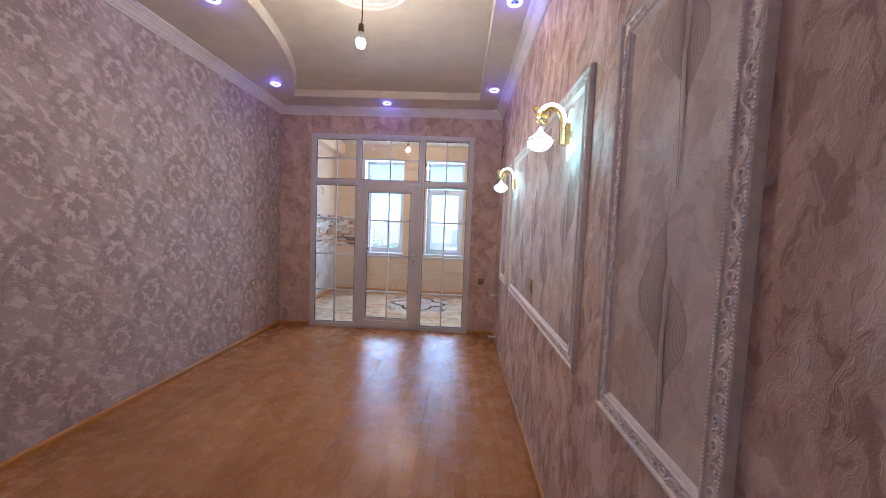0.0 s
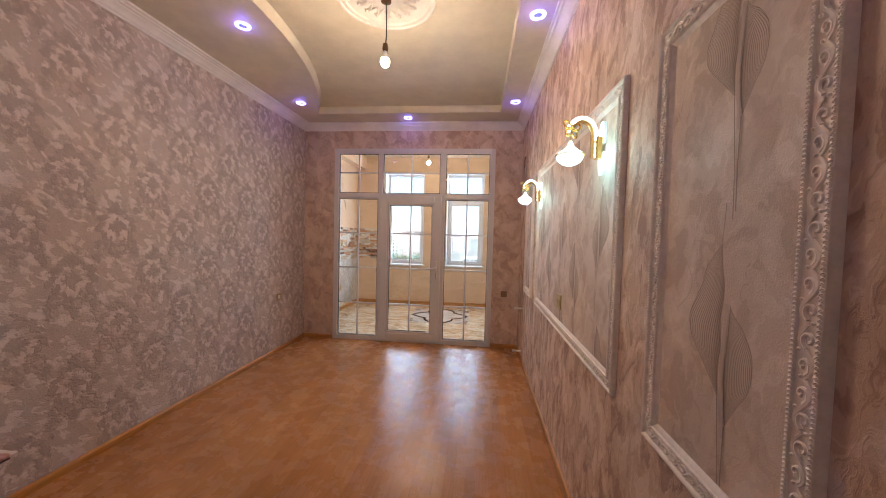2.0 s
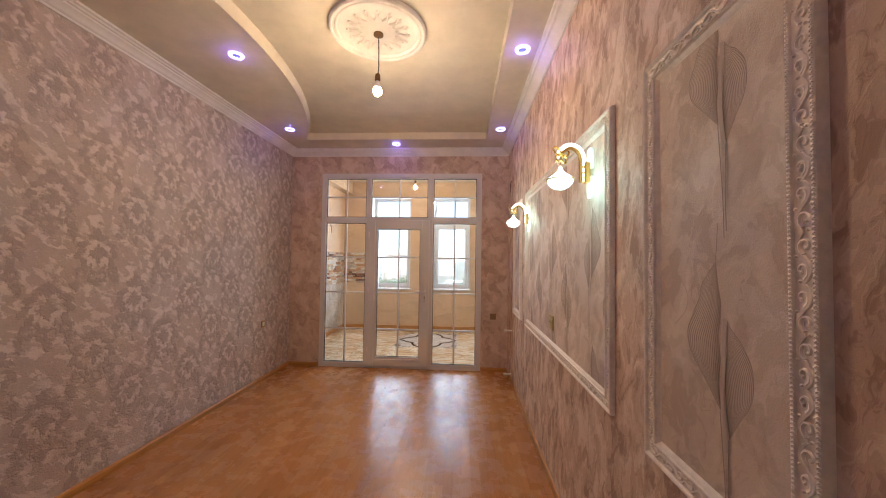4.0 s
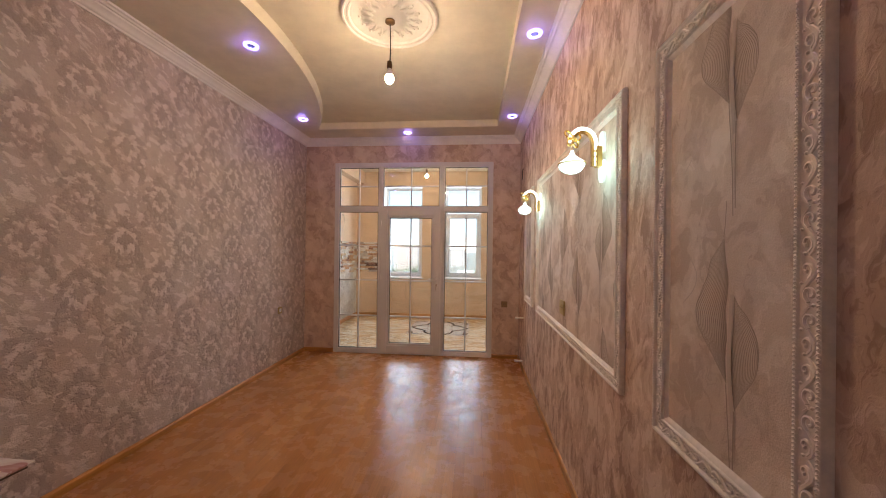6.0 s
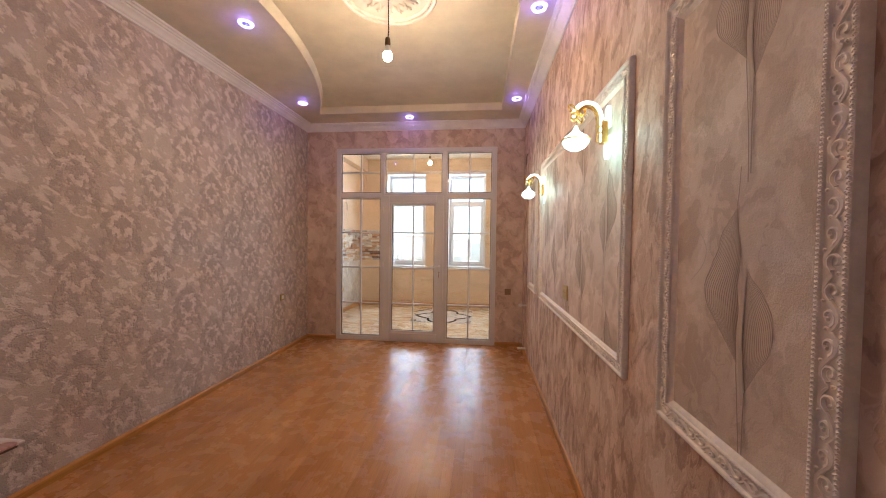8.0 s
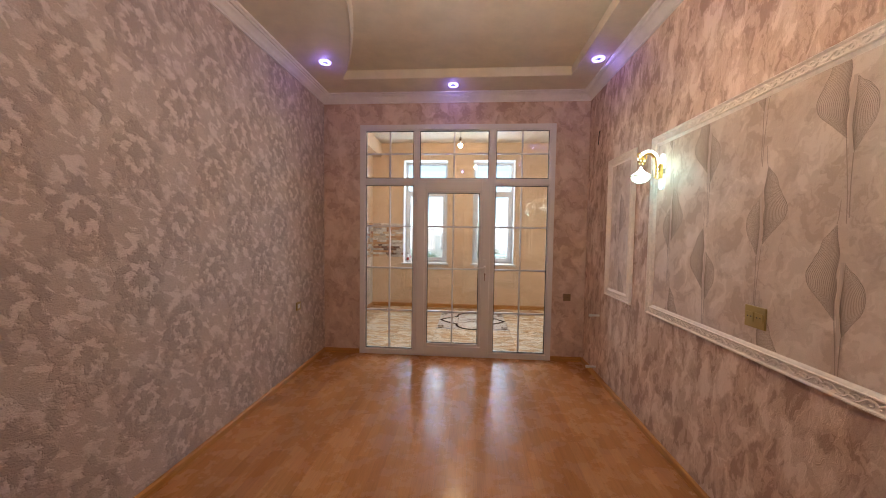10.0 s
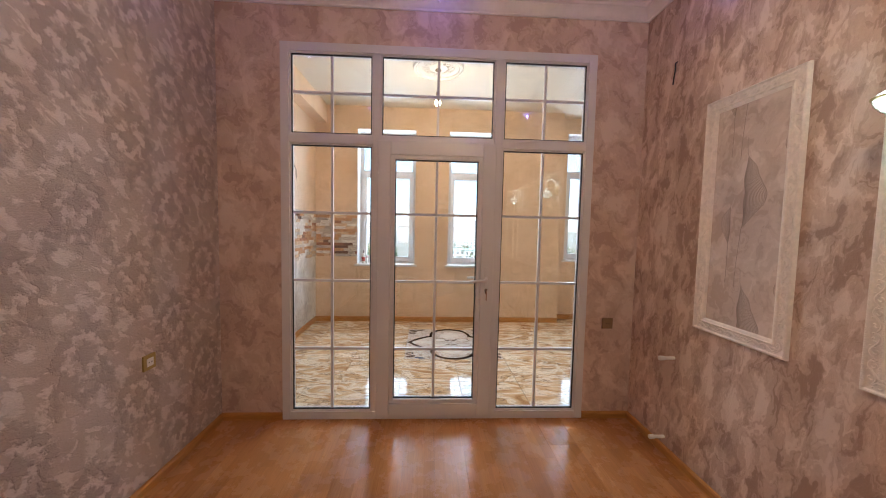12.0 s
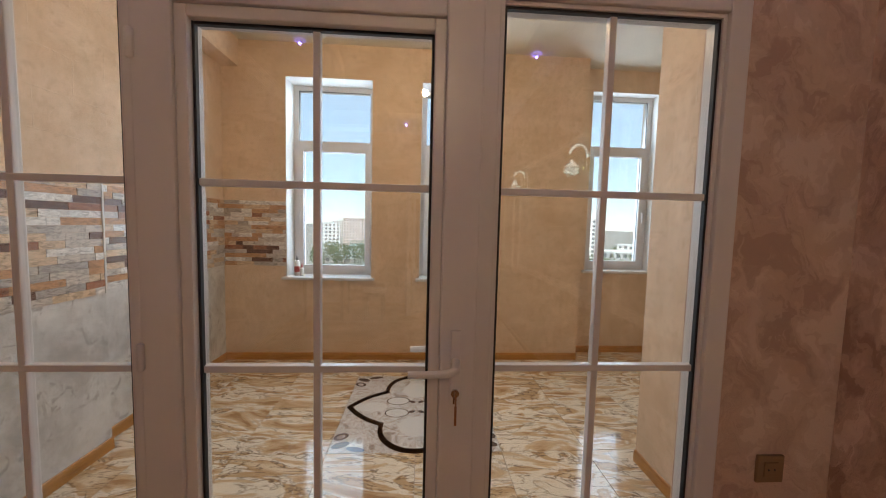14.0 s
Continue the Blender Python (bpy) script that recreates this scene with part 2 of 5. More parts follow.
def laminate():
    """Oak three-strip laminate; each board is an object, grain along its length (y)."""
    m = mat("oak_laminate", (0.45, 0.2, 0.08), 0.3)
    g = Graph(m)
    o = g.coord()
    rnd = g.node("ObjectInfo").outputs["Random"]
    x, y, z = g.xyz(o)
    strip = g.math("FLOOR", g.math("DIVIDE", x, 0.0652))
    shift = g.math("ADD", g.math("MULTIPLY", rnd, 37.0), g.math("MULTIPLY", strip, 3.7))
    block = g.math("FLOOR", g.math("ADD", g.math("DIVIDE", y, 0.62), g.math("FRACT", g.math("MULTIPLY", shift, 0.37))))
    key = g.node("TexWhiteNoise")
    g.put(key.inputs["Vector"], g.vec(strip, block, g.math("MULTIPLY", rnd, 50.0)))
    p = g.vec(g.math("MULTIPLY", x, 16.0), g.math("ADD", y, shift), g.math("MULTIPLY", key.outputs["Value"], 9.0))
    grain = g.noise(p, 3.0, 6.0, 0.65, 1.0)
    fine = g.noise(g.vec(g.math("MULTIPLY", x, 90.0), g.math("MULTIPLY", y, 3.0), shift), 3.0, 3.0)
    c = g.ramp(grain, (0.3, (0.39, 0.172, 0.060)), (0.55, (0.505, 0.238, 0.088)), (0.75, (0.585, 0.30, 0.118)))
    c = g.mix(0.38, c, g.ramp(key.outputs["Value"], (0.0, (0.345, 0.142, 0.050)), (0.5, (0.50, 0.234, 0.086)), (1.0, (0.63, 0.34, 0.14))))
    figure = g.noise(g.vec(g.math("MULTIPLY", x, 14.0), g.math("MULTIPLY", g.math("ADD", y, shift), 0.7), g.math("MULTIPLY", key.outputs["Value"], 23.0)), 2.2, 2.0, 0.5)
    flame = g.ramp(g.math("ABSOLUTE", g.math("SINE", g.math("MULTIPLY", figure, 46.0))), (0.05, 1.0), (0.6, 0.0))
    c = g.mix(g.math("MULTIPLY", flame, 0.16), c, (0.34, 0.13, 0.040))
    c = g.mix(g.math("MULTIPLY", g.ramp(fine, (0.45, 0.0), (0.75, 1.0)), 0.25), c, (0.28, 0.10, 0.03))
    across = g.math("ABSOLUTE", g.math("SUBTRACT", g.math("FRACT", g.math("DIVIDE", x, 0.0652)), 0.5))
    c = g.mix(g.math("MULTIPLY", g.ramp(across, (0.485, 0.0), (0.495, 1.0)), 0.35), c, (0.22, 0.08, 0.025))
    g.base(c)
    smear = g.noise(g.node("NewGeometry").outputs["Position"], 6.0, 4.0, 0.65)
    g.rough(g.ramp(smear, (0.35, 0.20), (0.65, 0.33)))
    g.b.inputs["Specular IOR Level"].default_value = 0.33
    g.bump(g.math("ADD", fine, g.math("MULTIPLY", grain, 0.5)), 0.06, 0.001)
    return m


def kitchen_tile():
    """Glazed floor tile with torn beige and brown bands and thin dark veins."""
    m = mat("glazed_floor_tile", (0.6, 0.45, 0.3), 0.08)
    g = Graph(m)
    o = g.coord()
    rnd = g.node("ObjectInfo").outputs["Random"]
    x, y, z = g.xyz(o)
    p = g.vec(g.math("ADD", g.math("MULTIPLY", x, 0.75), g.math("MULTIPLY", y, 0.35)), g.math("MULTIPLY", y, 2.1), g.math("MULTIPLY", rnd, 30.0))
    a = g.noise(p, 1.9, 4.0, 0.55, 1.3)
    b = g.noise(g.mapping(p, loc=(7, 1, 3)), 3.6, 6.0, 0.65, 1.6)
    c = g.ramp(a, (0.34, (0.42, 0.235, 0.11)), (0.42, (0.66, 0.46, 0.27)), (0.48, (0.86, 0.75, 0.59)), (0.53, (0.84, 0.72, 0.55)), (0.555, (0.56, 0.36, 0.19)), (0.66, (0.78, 0.61, 0.41)))
    vein = g.ramp(g.math("ABSOLUTE", g.math("SUBTRACT", b, 0.5)), (0.0, 1.0), (0.008, 0.9), (0.022, 0.0))
    c = g.mix(g.math("MULTIPLY", vein, g.ramp(a, (0.40, 0.1), (0.52, 0.9))), c, (0.13, 0.09, 0.06))
    g.base(c)
    g.b.inputs["Roughness"].default_value = 0.07
    g.b.inputs["Specular IOR Level"].default_value = 0.42
    return m


def marbled_decor():
    """Pale glazed decor tile with grey and brown marble swirls."""
    m = mat("marbled_decor_tile", (0.62, 0.56, 0.5), 0.1)
    g = Graph(m)
    o = g.coord()
    a = g.noise(o, 5.0, 4.0, 0.6, 2.0)
    c = g.ramp(a, (0.36, (0.40, 0.33, 0.28)), (0.43, (0.66, 0.60, 0.54)), (0.50, (0.74, 0.70, 0.64)), (0.54, (0.52, 0.44, 0.37)), (0.60, (0.70, 0.65, 0.59)))
    vein = g.ramp(g.math("ABSOLUTE", g.math("SUBTRACT", g.noise(g.mapping(o, loc=(3, 8, 1)), 7.0, 4.0, 0.6, 1.8), 0.5)), (0.0, 1.0), (0.02, 0.0))
    g.base(g.mix(g.math("MULTIPLY", vein, 0.6), c, (0.22, 0.17, 0.15)))
    return m


def kitchen_paint():
    m = mat("beige_mottled_paint", (0.62, 0.44, 0.26), 0.6)
    g = Graph(m)
    o = g.coord()
    a = g.noise(g.mapping(o, (1.0, 1.0, 1.6)), 3.0, 6.0, 0.68, 0.6)
    b = g.noise(o, 22.0, 5.0, 0.75)
    c = g.ramp(a, (0.3, (0.68, 0.49, 0.325)), (0.7, (0.80, 0.61, 0.44)))
    c = g.mix(g.math("MULTIPLY", g.ramp(b, (0.52, 0.0), (0.60, 1.0)), 0.5), c, (0.58, 0.40, 0.25))
    x, y, z = g.xyz(o)
    brick = g.node("TexBrick")
    g.put(brick.inputs["Vector"], g.vec(g.math("ADD", g.math("ADD", x, y), g.math("MULTIPLY", a, 0.02)), g.math("ADD", z, g.math("MULTIPLY", a, 0.02)), 0.0))
    for k, val in (("Scale", 1.0), ("Mortar Size", 0.0035), ("Mortar Smooth", 0.6), ("Brick Width", 0.42), ("Row Height", 0.21)):
        brick.inputs[k].default_value = val
    joint = g.math("MULTIPLY", brick.outputs["Fac"], g.ramp(b, (0.4, 0.05), (0.6, 0.75)))
    c = g.mix(joint, c, (0.78, 0.66, 0.50))
    g.base(c)
    g.bump(g.math("ADD", b, g.math("MULTIPLY", joint, 0.8)), 0.55, 0.004)
    return m


def raw_plaster():
    m = mat("bare_plaster", (0.62, 0.60, 0.57), 0.85)
    g = Graph(m)
    o = g.coord()
    a, b = g.noise(o, 2.2, 6.0, 0.7), g.noise(o, 9.0, 6.0, 0.75, 0.8)
    c = g.ramp(a, (0.35, (0.46, 0.44, 0.42)), (0.62, (0.74, 0.73, 0.71)))
    c = g.mix(g.ramp(b, (0.56, 0.0), (0.62, 0.75)), c, (0.34, 0.32, 0.30))
    pit = g.noise(o, 38.0, 5.0, 0.75)
    c = g.mix(g.ramp(pit, (0.58, 0.0), (0.66, 0.5)), c, (0.36, 0.34, 0.32))
    g.base(c)
    g.bump(g.math("ADD", b, g.math("MULTIPLY", pit, 0.6)), 0.6, 0.006)
    return m


def soft_white(name, base, rough=0.45, scale=5.0, amount=0.06):
    m = mat(name, base, rough)
    g = Graph(m)
    o = g.coord()
    a = g.noise(o, scale, 6.0, 0.65)
    g.base(g.ramp(a, (0.3, tuple(c * (1 - amount) for c in base)), (0.7, tuple(min(1, c * (1 + amount)) for c in base))))
    g.bump(g.noise(o, 180.0, 2.0), 0.08, 0.001)
    return m


def wood(name, lo, hi, rough=0.4, axis=(1, 1, 12), scale=3.0):
    m = mat(name, hi, rough)
    g = Graph(m)
    o = g.coord()
    a = g.noise(g.mapping(o, axis), scale, 6.0, 0.6, 1.2)
    g.base(g.ramp(a, (0.3, lo), (0.7, hi)))
    g.bump(a, 0.1, 0.001)
    return m


def strip_stone():
    m = mat("printed_stone_strip", (0.5, 0.45, 0.4), 0.25)
    g = Graph(m)
    o = g.coord()
    n = g.node("NewGeometry").outputs["Random Per Island"]
    rnd = g.math("FRACT", g.math("ADD", g.math("MULTIPLY", g.node("ObjectInfo").outputs["Random"], 7.31), g.math("MULTIPLY", n, 5.77)))
    c = g.ramp(rnd, (0.0, (0.66, 0.60, 0.54)), (0.2, (0.86, 0.84, 0.81)), (0.42, (0.50, 0.46, 0.43)), (0.48, (0.60, 0.34, 0.18)), (0.64, (0.76, 0.57, 0.39)), (0.80, (0.15, 0.075, 0.05)), (0.9, (0.38, 0.17, 0.10)), ease="CONSTANT")
    a = g.noise(g.mapping(o, (1, 1, 3.0)), 24.0, 6.0, 0.7, 1.0)
    c = g.mix(0.8, c, g.ramp(a, (0.32, 0.12), (0.42, 0.6), (0.56, 1.1)), "MULTIPLY")
    g.base(c)
    g.bump(a, 0.3, 0.003)
    return m


def pane_glass(name, strength=0.08, tint=(0.965, 0.975, 0.97)):
    """Clear sheet glass: transparent, with a mirror gloss that grows towards grazing angles on both faces."""
    m = bpy.data.materials.new(name)
    m.use_nodes = True
    t = m.node_tree
    t.nodes.clear()
    out, mixer, clear, gloss, facing, power, scale = [t.nodes.new("ShaderNode" + k) for k in ("OutputMaterial", "MixShader", "BsdfTransparent", "BsdfGlossy", "LayerWeight", "Math", "Math")]
    clear.inputs[0].default_value = (*tint, 1)
    gloss.inputs["Roughness"].default_value = 0.0
    facing.inputs["Blend"].default_value = 0.5
    power.operation, scale.operation = "POWER", "MULTIPLY_ADD"
    power.inputs[1].default_value = 5.0
    scale.inputs[1].default_value, scale.inputs[2].default_value = 0.9, strength
    t.links.new(facing.outputs["Facing"], power.inputs[0])
    t.links.new(power.outputs[0], scale.inputs[0])
    t.links.new(scale.outputs[0], mixer.inputs[0])
    t.links.new(clear.outputs[0], mixer.inputs[1])
    t.links.new(gloss.outputs[0], mixer.inputs[2])
    t.links.new(mixer.outputs[0], out.inputs[0])
    return m


def glow(name, colour, strength):
    m = mat(name, (0.9, 0.9, 0.9), 0.3)
    b = m.node_tree.nodes["Principled BSDF"]
    b.inputs["Emission Color"].default_value = (*colour, 1)
    b.inputs["Emission Strength"].default_value = strength
    return m


def leaf_print():
    """Ribbed leaf print: thin dark lines that follow the leaf's outer edge."""
    m = mat("ribbed_leaf_print", (0.3, 0.24, 0.21), 0.7, **{"Specular IOR Level": 0.15})
    g = Graph(m)
    uv = g.node("UVMap").outputs[0]
    u, v, w = g.xyz(uv)
    line = g.ramp(g.math("ABSOLUTE", g.math("SINE", g.math("MULTIPLY", g.math("ADD", u, g.math("MULTIPLY", v, 0.4)), 52.0))), (0.25, 1.0), (0.55, 0.0))
    shade = g.ramp(u, (0.0, (0.36, 0.28, 0.235)), (0.3, (0.53, 0.425, 0.36)), (0.8, (0.60, 0.485, 0.415)), (0.95, (0.56, 0.45, 0.385)), (1.0, (0.38, 0.30, 0.25)))
    shade = g.mix(0.8, shade, g.ramp(v, (0.0, 0.72), (0.4, 1.0), (0.8, 0.95), (1.0, 0.7)), "MULTIPLY")
    g.base(g.mix(g.math("MULTIPLY", line, 0.78), shade, (0.19, 0.14, 0.115)))
    g.bump(line, 0.3, 0.001)
    return m


def floral_cloth():
    m = mat("floral_oilcloth", (0.6, 0.5, 0.46), 0.45)
    g = Graph(m)
    o = g.coord()
    a = g.noise(o, 5.5, 4.0, 0.6, 1.2)
    b = g.noise(g.mapping(o, loc=(3, 7, 1)), 9.0, 5.0, 0.6, 1.5)
    c = g.ramp(a, (0.50, (0.74, 0.68, 0.63)), (0.58, (0.68, 0.58, 0.53)), (0.61, (0.44, 0.20, 0.18)), (0.68, (0.54, 0.32, 0.29)))
    g.base(g.mix(g.ramp(b, (0.6, 0.0), (0.64, 0.7)), c, (0.34, 0.33, 0.25)))
    return m


def lozenge_panel():
    """Obscured brown glass with a raised lattice of lozenges."""
    m = mat("lozenge_glass", (0.16, 0.10, 0.075), 0.22)
    g = Graph(m)
    o = g.coord()
    x, y, z = g.xyz(o)
    a = g.math("ABSOLUTE", g.math("SUBTRACT", g.math("FRACT", g.math("ADD", g.math("MULTIPLY", x, 8.0), g.math("MULTIPLY", z, 4.6))), 0.5))
    b = g.math("ABSOLUTE", g.math("SUBTRACT", g.math("FRACT", g.math("SUBTRACT", g.math("MULTIPLY", x, 8.0), g.math("MULTIPLY", z, 4.6))), 0.5))
    rib = g.math("MAXIMUM", g.ramp(a, (0.40, 0.0), (0.46, 1.0)), g.ramp(b, (0.40, 0.0), (0.46, 1.0)))
    g.base(g.mix(g.math("MULTIPLY", rib, 0.4), (0.15, 0.09, 0.07), (0.24, 0.16, 0.13)))
    g.bump(g.math("ADD", rib, g.math("MULTIPLY", g.noise(o, 160.0, 2.0), 0.2)), 0.6, 0.004)
    return m


def facade(name, base, amount=0.12):
    m = mat(name, base, 0.85)
    g = Graph(m)
    a = g.noise(g.coord(), 0.15, 5.0, 0.65)
    g.base(g.ramp(a, (0.3, tuple(c * (1 - amount) for c in base)), (0.7, tuple(min(0.9, c * (1 + amount)) for c in base))))
    return m


def foliage():
    m = mat("foliage", (0.07, 0.11, 0.04), 0.8)
    g = Graph(m)
    a = g.math("ADD", g.math("MULTIPLY", g.noise(g.coord(), 0.6, 5.0, 0.7), 0.6), g.math("MULTIPLY", g.node("NewGeometry").outputs["Random Per Island"], 0.4))
    g.base(g.ramp(a, (0.25, (0.045, 0.075, 0.025)), (0.75, (0.11, 0.15, 0.06))))
    return m


DAMASK = damask_paper()
PAPER_Y, PAPER_X = plaster_paper("mottled_wallpaper", "y"), plaster_paper("mottled_wallpaper_end", "x", (0.475, 0.33, 0.26), (0.61, 0.45, 0.36), (0.72, 0.57, 0.48), wide=1.7)
PANEL_PAPER = plaster_paper("panel_wallpaper", "y", (0.52, 0.40, 0.33), (0.63, 0.505, 0.43), (0.73, 0.61, 0.535), 0.0, 1.6)
LAMINATE, TILE, PAINT, PLASTER = laminate(), kitchen_tile(), kitchen_paint(), raw_plaster()
CEILING = soft_white("ceiling_paint", (0.705, 0.64, 0.53), 0.6)
CORNICE = soft_white("cornice_paint", (0.80, 0.77, 0.74), 0.5)
PVC = soft_white("white_plastic", (0.70, 0.68, 0.68), 0.3, 2.0, 0.03)
MOULD = soft_white("frame_paint", (0.87, 0.785, 0.715), 0.5, 40.0, 0.08)
DOOR_WHITE = soft_white("door_paint", (0.66, 0.63, 0.59), 0.3, 3.0, 0.05)
SKIRT = wood("oak_skirting", (0.40, 0.17, 0.035), (0.54, 0.26, 0.06))
BROWN_WOOD = wood("brown_wood", (0.20, 0.075, 0.025), (0.32, 0.13, 0.045))
DARK_WOOD = wood("dark_wood", (0.06, 0.03, 0.02), (0.11, 0.06, 0.04))
STONE = strip_stone()
GROUT = mat("tile_joint", (0.42, 0.36, 0.30), 0.8)
GLASS = pane_glass("window_glass")
SEAL = mat("black_rubber_seal", (0.015, 0.015, 0.016), 0.6)
GOLD = mat("polished_gold", (0.83, 0.58, 0.2), 0.16, 1.0)
OLD_GOLD = mat("gold_plastic", (0.45, 0.33, 0.12), 0.35, 0.6)
BRASS = mat("brass", (0.36, 0.20, 0.07), 0.3, 1.0)
DARK_BRASS = mat("tarnished_brass", (0.16, 0.09, 0.04), 0.35, 0.8)
BRONZE = mat("dull_bronze", (0.26, 0.17, 0.09), 0.45, 0.25)
STEEL = mat("steel", (0.6, 0.6, 0.6), 0.25, 1.0)
BLACK = mat("black_plastic", (0.02, 0.02, 0.02), 0.4)
WHITE = mat("plain_white", (0.8, 0.8, 0.78), 0.4)
SCREED = mat("grey_screed", (0.3, 0.28, 0.26), 0.8)
LEAF, CLOTH, LOZENGE, FOLIAGE = leaf_print(), floral_cloth(), lozenge_panel(), foliage()
STEM = mat("printed_stem", (0.34, 0.26, 0.22), 0.7)
PALE_STEM = mat("printed_pale_stem", (0.54, 0.43, 0.37), 0.7)
FACADES = [facade("pale_facade", (0.62, 0.56, 0.52)), facade("pink_facade", (0.64, 0.53, 0.48)), facade("white_facade", (0.72, 0.71, 0.69)), facade("grey_facade", (0.42, 0.43, 0.43))]
ROOFS = [facade("white_roof", (0.66, 0.67, 0.66)), facade("green_roof", (0.34, 0.44, 0.42)), facade("brown_roof", (0.34, 0.22, 0.17))]
DARK_PANE = mat("dark_window", (0.07, 0.09, 0.11), 0.15)
GROUND = facade("city_ground", (0.22, 0.21, 0.18), 0.3)
BULB_GLOW = glow("lit_bulb", (1.0, 0.72, 0.44), 290.0)
KITCHEN_GLOW = glow("lit_kitchen_bulb", (1.0, 0.72, 0.44), 220.0)
LAMP_GLOW = glow("lit_lamp_bowl", (0.76, 1.0, 0.95), 0.95)
ARM_GLOW = glow("lit_arm_crystal", (0.80, 1.0, 0.95), 1.0)
PLATE_GLOW = glow("lit_frosted_acrylic", (0.72, 1.0, 0.92), 0.14)
BLUE_GLOW = glow("lit_blue_ring", (0.30, 0.24, 1.0), 1.0)
CLEAR_EDGE = pane_glass("clear_acrylic", 0.28, (0.93, 0.98, 0.97))
CORNER_TRIM = mat("white_tile_trim", (0.74, 0.72, 0.69), 0.35)
DECOR_WHITE = mat("white_decor_tile", (0.72, 0.68, 0.62), 0.1)
DECOR_PALE, DECOR_DARK, DECOR_BLUE = marbled_decor(), mat("dark_decor_tile", (0.10, 0.075, 0.065), 0.12), mat("blue_decor_tile", (0.12, 0.15, 0.22), 0.12)


# ---- mesh helpers ----
def box(bm, x0, x1, y0, y1, z0, z1, bevel=0.0):
    """An axis-parallel box, its edges rounded if bevel is given."""
    vs = [bm.verts.new((x, y, z)) for x in (x0, x1) for y in (y0, y1) for z in (z0, z1)]
    fs = [bm.faces.new([vs[i] for i in f]) for f in ((0, 1, 3, 2), (4, 6, 7, 5), (0, 4, 5, 1), (2, 3, 7, 6), (0, 2, 6, 4), (1, 5, 7, 3))]
    if bevel:
        es = list({e for f in fs for e in f.edges})
        bmesh.ops.bevel(bm, geom=es, offset=bevel, segments=2, affect="EDGES", profile=0.6)
    return bm


def bx(*args, bevel=0.0):
    return box(bmesh.new(), *args, bevel=bevel)


def lathe(bm, profile, centre=(0, 0, 0), axis="z", steps=24):
    """A solid of revolution from (radius, height) pairs."""
    rings = []
    for r, h in profile:
        ring = []
        for k in range(steps):
            a = 2 * math.pi * k / steps
            c, s = r * math.cos(a), r * math.sin(a)
            p = {"z": (c, s, h), "x": (h, c, s), "y": (c, h, s)}[axis]
            ring.append(bm.verts.new((p[0] + centre[0], p[1] + centre[1], p[2] + centre[2])))
        rings.append(ring)
    for a, b in zip(rings, rings[1:]):
        for k in range(steps):
            bm.faces.new((a[k], a[(k + 1) % steps], b[(k + 1) % steps], b[k]))
    for ring in (rings[0], rings[-1]):
        bm.faces.new(ring)
    return bm


def tube(bm, points, radius, sides=8):
    """A round bar along points; radius may be a list."""
    pts = [Vector(p) for p in points]
    rad = radius if isinstance(radius, (list, tuple)) else [radius] * len(pts)
    rings = []
    up = None
    for i, p in enumerate(pts):
        d = (pts[min(i + 1, len(pts) - 1)] - pts[max(i - 1, 0)]).normalized()
        if up is None:
            up = d.orthogonal().normalized()
        up = (up - d * up.dot(d)).normalized()
        side = d.cross(up)
        rings.append([bm.verts.new(p + rad[i] * (math.cos(2 * math.pi * k / sides) * up + math.sin(2 * math.pi * k / sides) * side)) for k in range(sides)])
    for a, b in zip(rings, rings[1:]):
        for k in range(sides):
            bm.faces.new((a[k], a[(k + 1) % sides], b[(k + 1) % sides], b[k]))
    bm.faces.new(rings[0]), bm.faces.new(rings[-1])
    return bm


def mesh_from(bm, name, smooth=False, angle=35):
    bmesh.ops.recalc_face_normals(bm, faces=bm.faces)
    me = bpy.data.meshes.new(name)
    bm.to_mesh(me)
    bm.free()
    if smooth:
        me.polygons.foreach_set("use_smooth", [True] * len(me.polygons))
        me.set_sharp_from_angle(angle=radians(angle))
    return me


def part(name, bm, material, parent=None, label="", smooth=False, kind=""):
    """Links a bmesh as one mesh object under a thing or a part."""
    me = bm if isinstance(bm, bpy.types.Mesh) else mesh_from(bm, name, smooth)
    if not me.materials:
        me.materials.append(material)
    ob = new(name, me)
    if parent:
        ob.parent = parent
    return tagged(ob, label, kind=kind)


def thing(name, place, label, category, group="", kind=""):
    ob = new(name)
    ob.location = place
    ob.empty_display_size = 0.1
    return tagged(ob, label, category, group, kind)


def setting(name, bm, material, label, category, smooth=False):
    return tagged(part(name, bm, material, None, "", smooth), label, category, kind="structure")


# ---- the room's shell ----
XL, XR, YB, YF = -0.44, 2.65, -5.10, 0.0
SOFFIT, TRAY = 3.08, 3.155
KX0, KY0, KY1, KY2, KZ = -0.61, 0.16, 2.72, 2.95, 3.22
KXR = 4.6
PIER_X, PIER_Y = 2.77, 1.08
STEP_X = 3.12
DOOR_X0, DOOR_X1, DOOR_Z = 1.64, 2.52, 2.06

setting("wall_west", bx(XL - 0.15, XL, YB - 0.15, KY0, 0, 3.3), DAMASK, "pale wall papered with a mauve-grey damask pattern", "wall")
setting("wall_east", bx(XR, XR + 0.15, YB - 0.15, YF, 0, 3.3), PAPER_Y, "wall in mottled pinkish-brown wallpaper", "wall")
bm = bmesh.new()
box(bm, XL, -0.0, YF, KY0 - 0.003, 0, 3.3), box(bm, 2.28, XR + 0.15, YF, KY0 - 0.003, 0, 3.3), box(bm, 0.0, 2.28, YF, KY0 - 0.003, 2.74, 3.3)
setting("wall_north", bm, PAPER_X, "mottled brown papered wall round a glazed partition", "wall")
bm = bmesh.new()
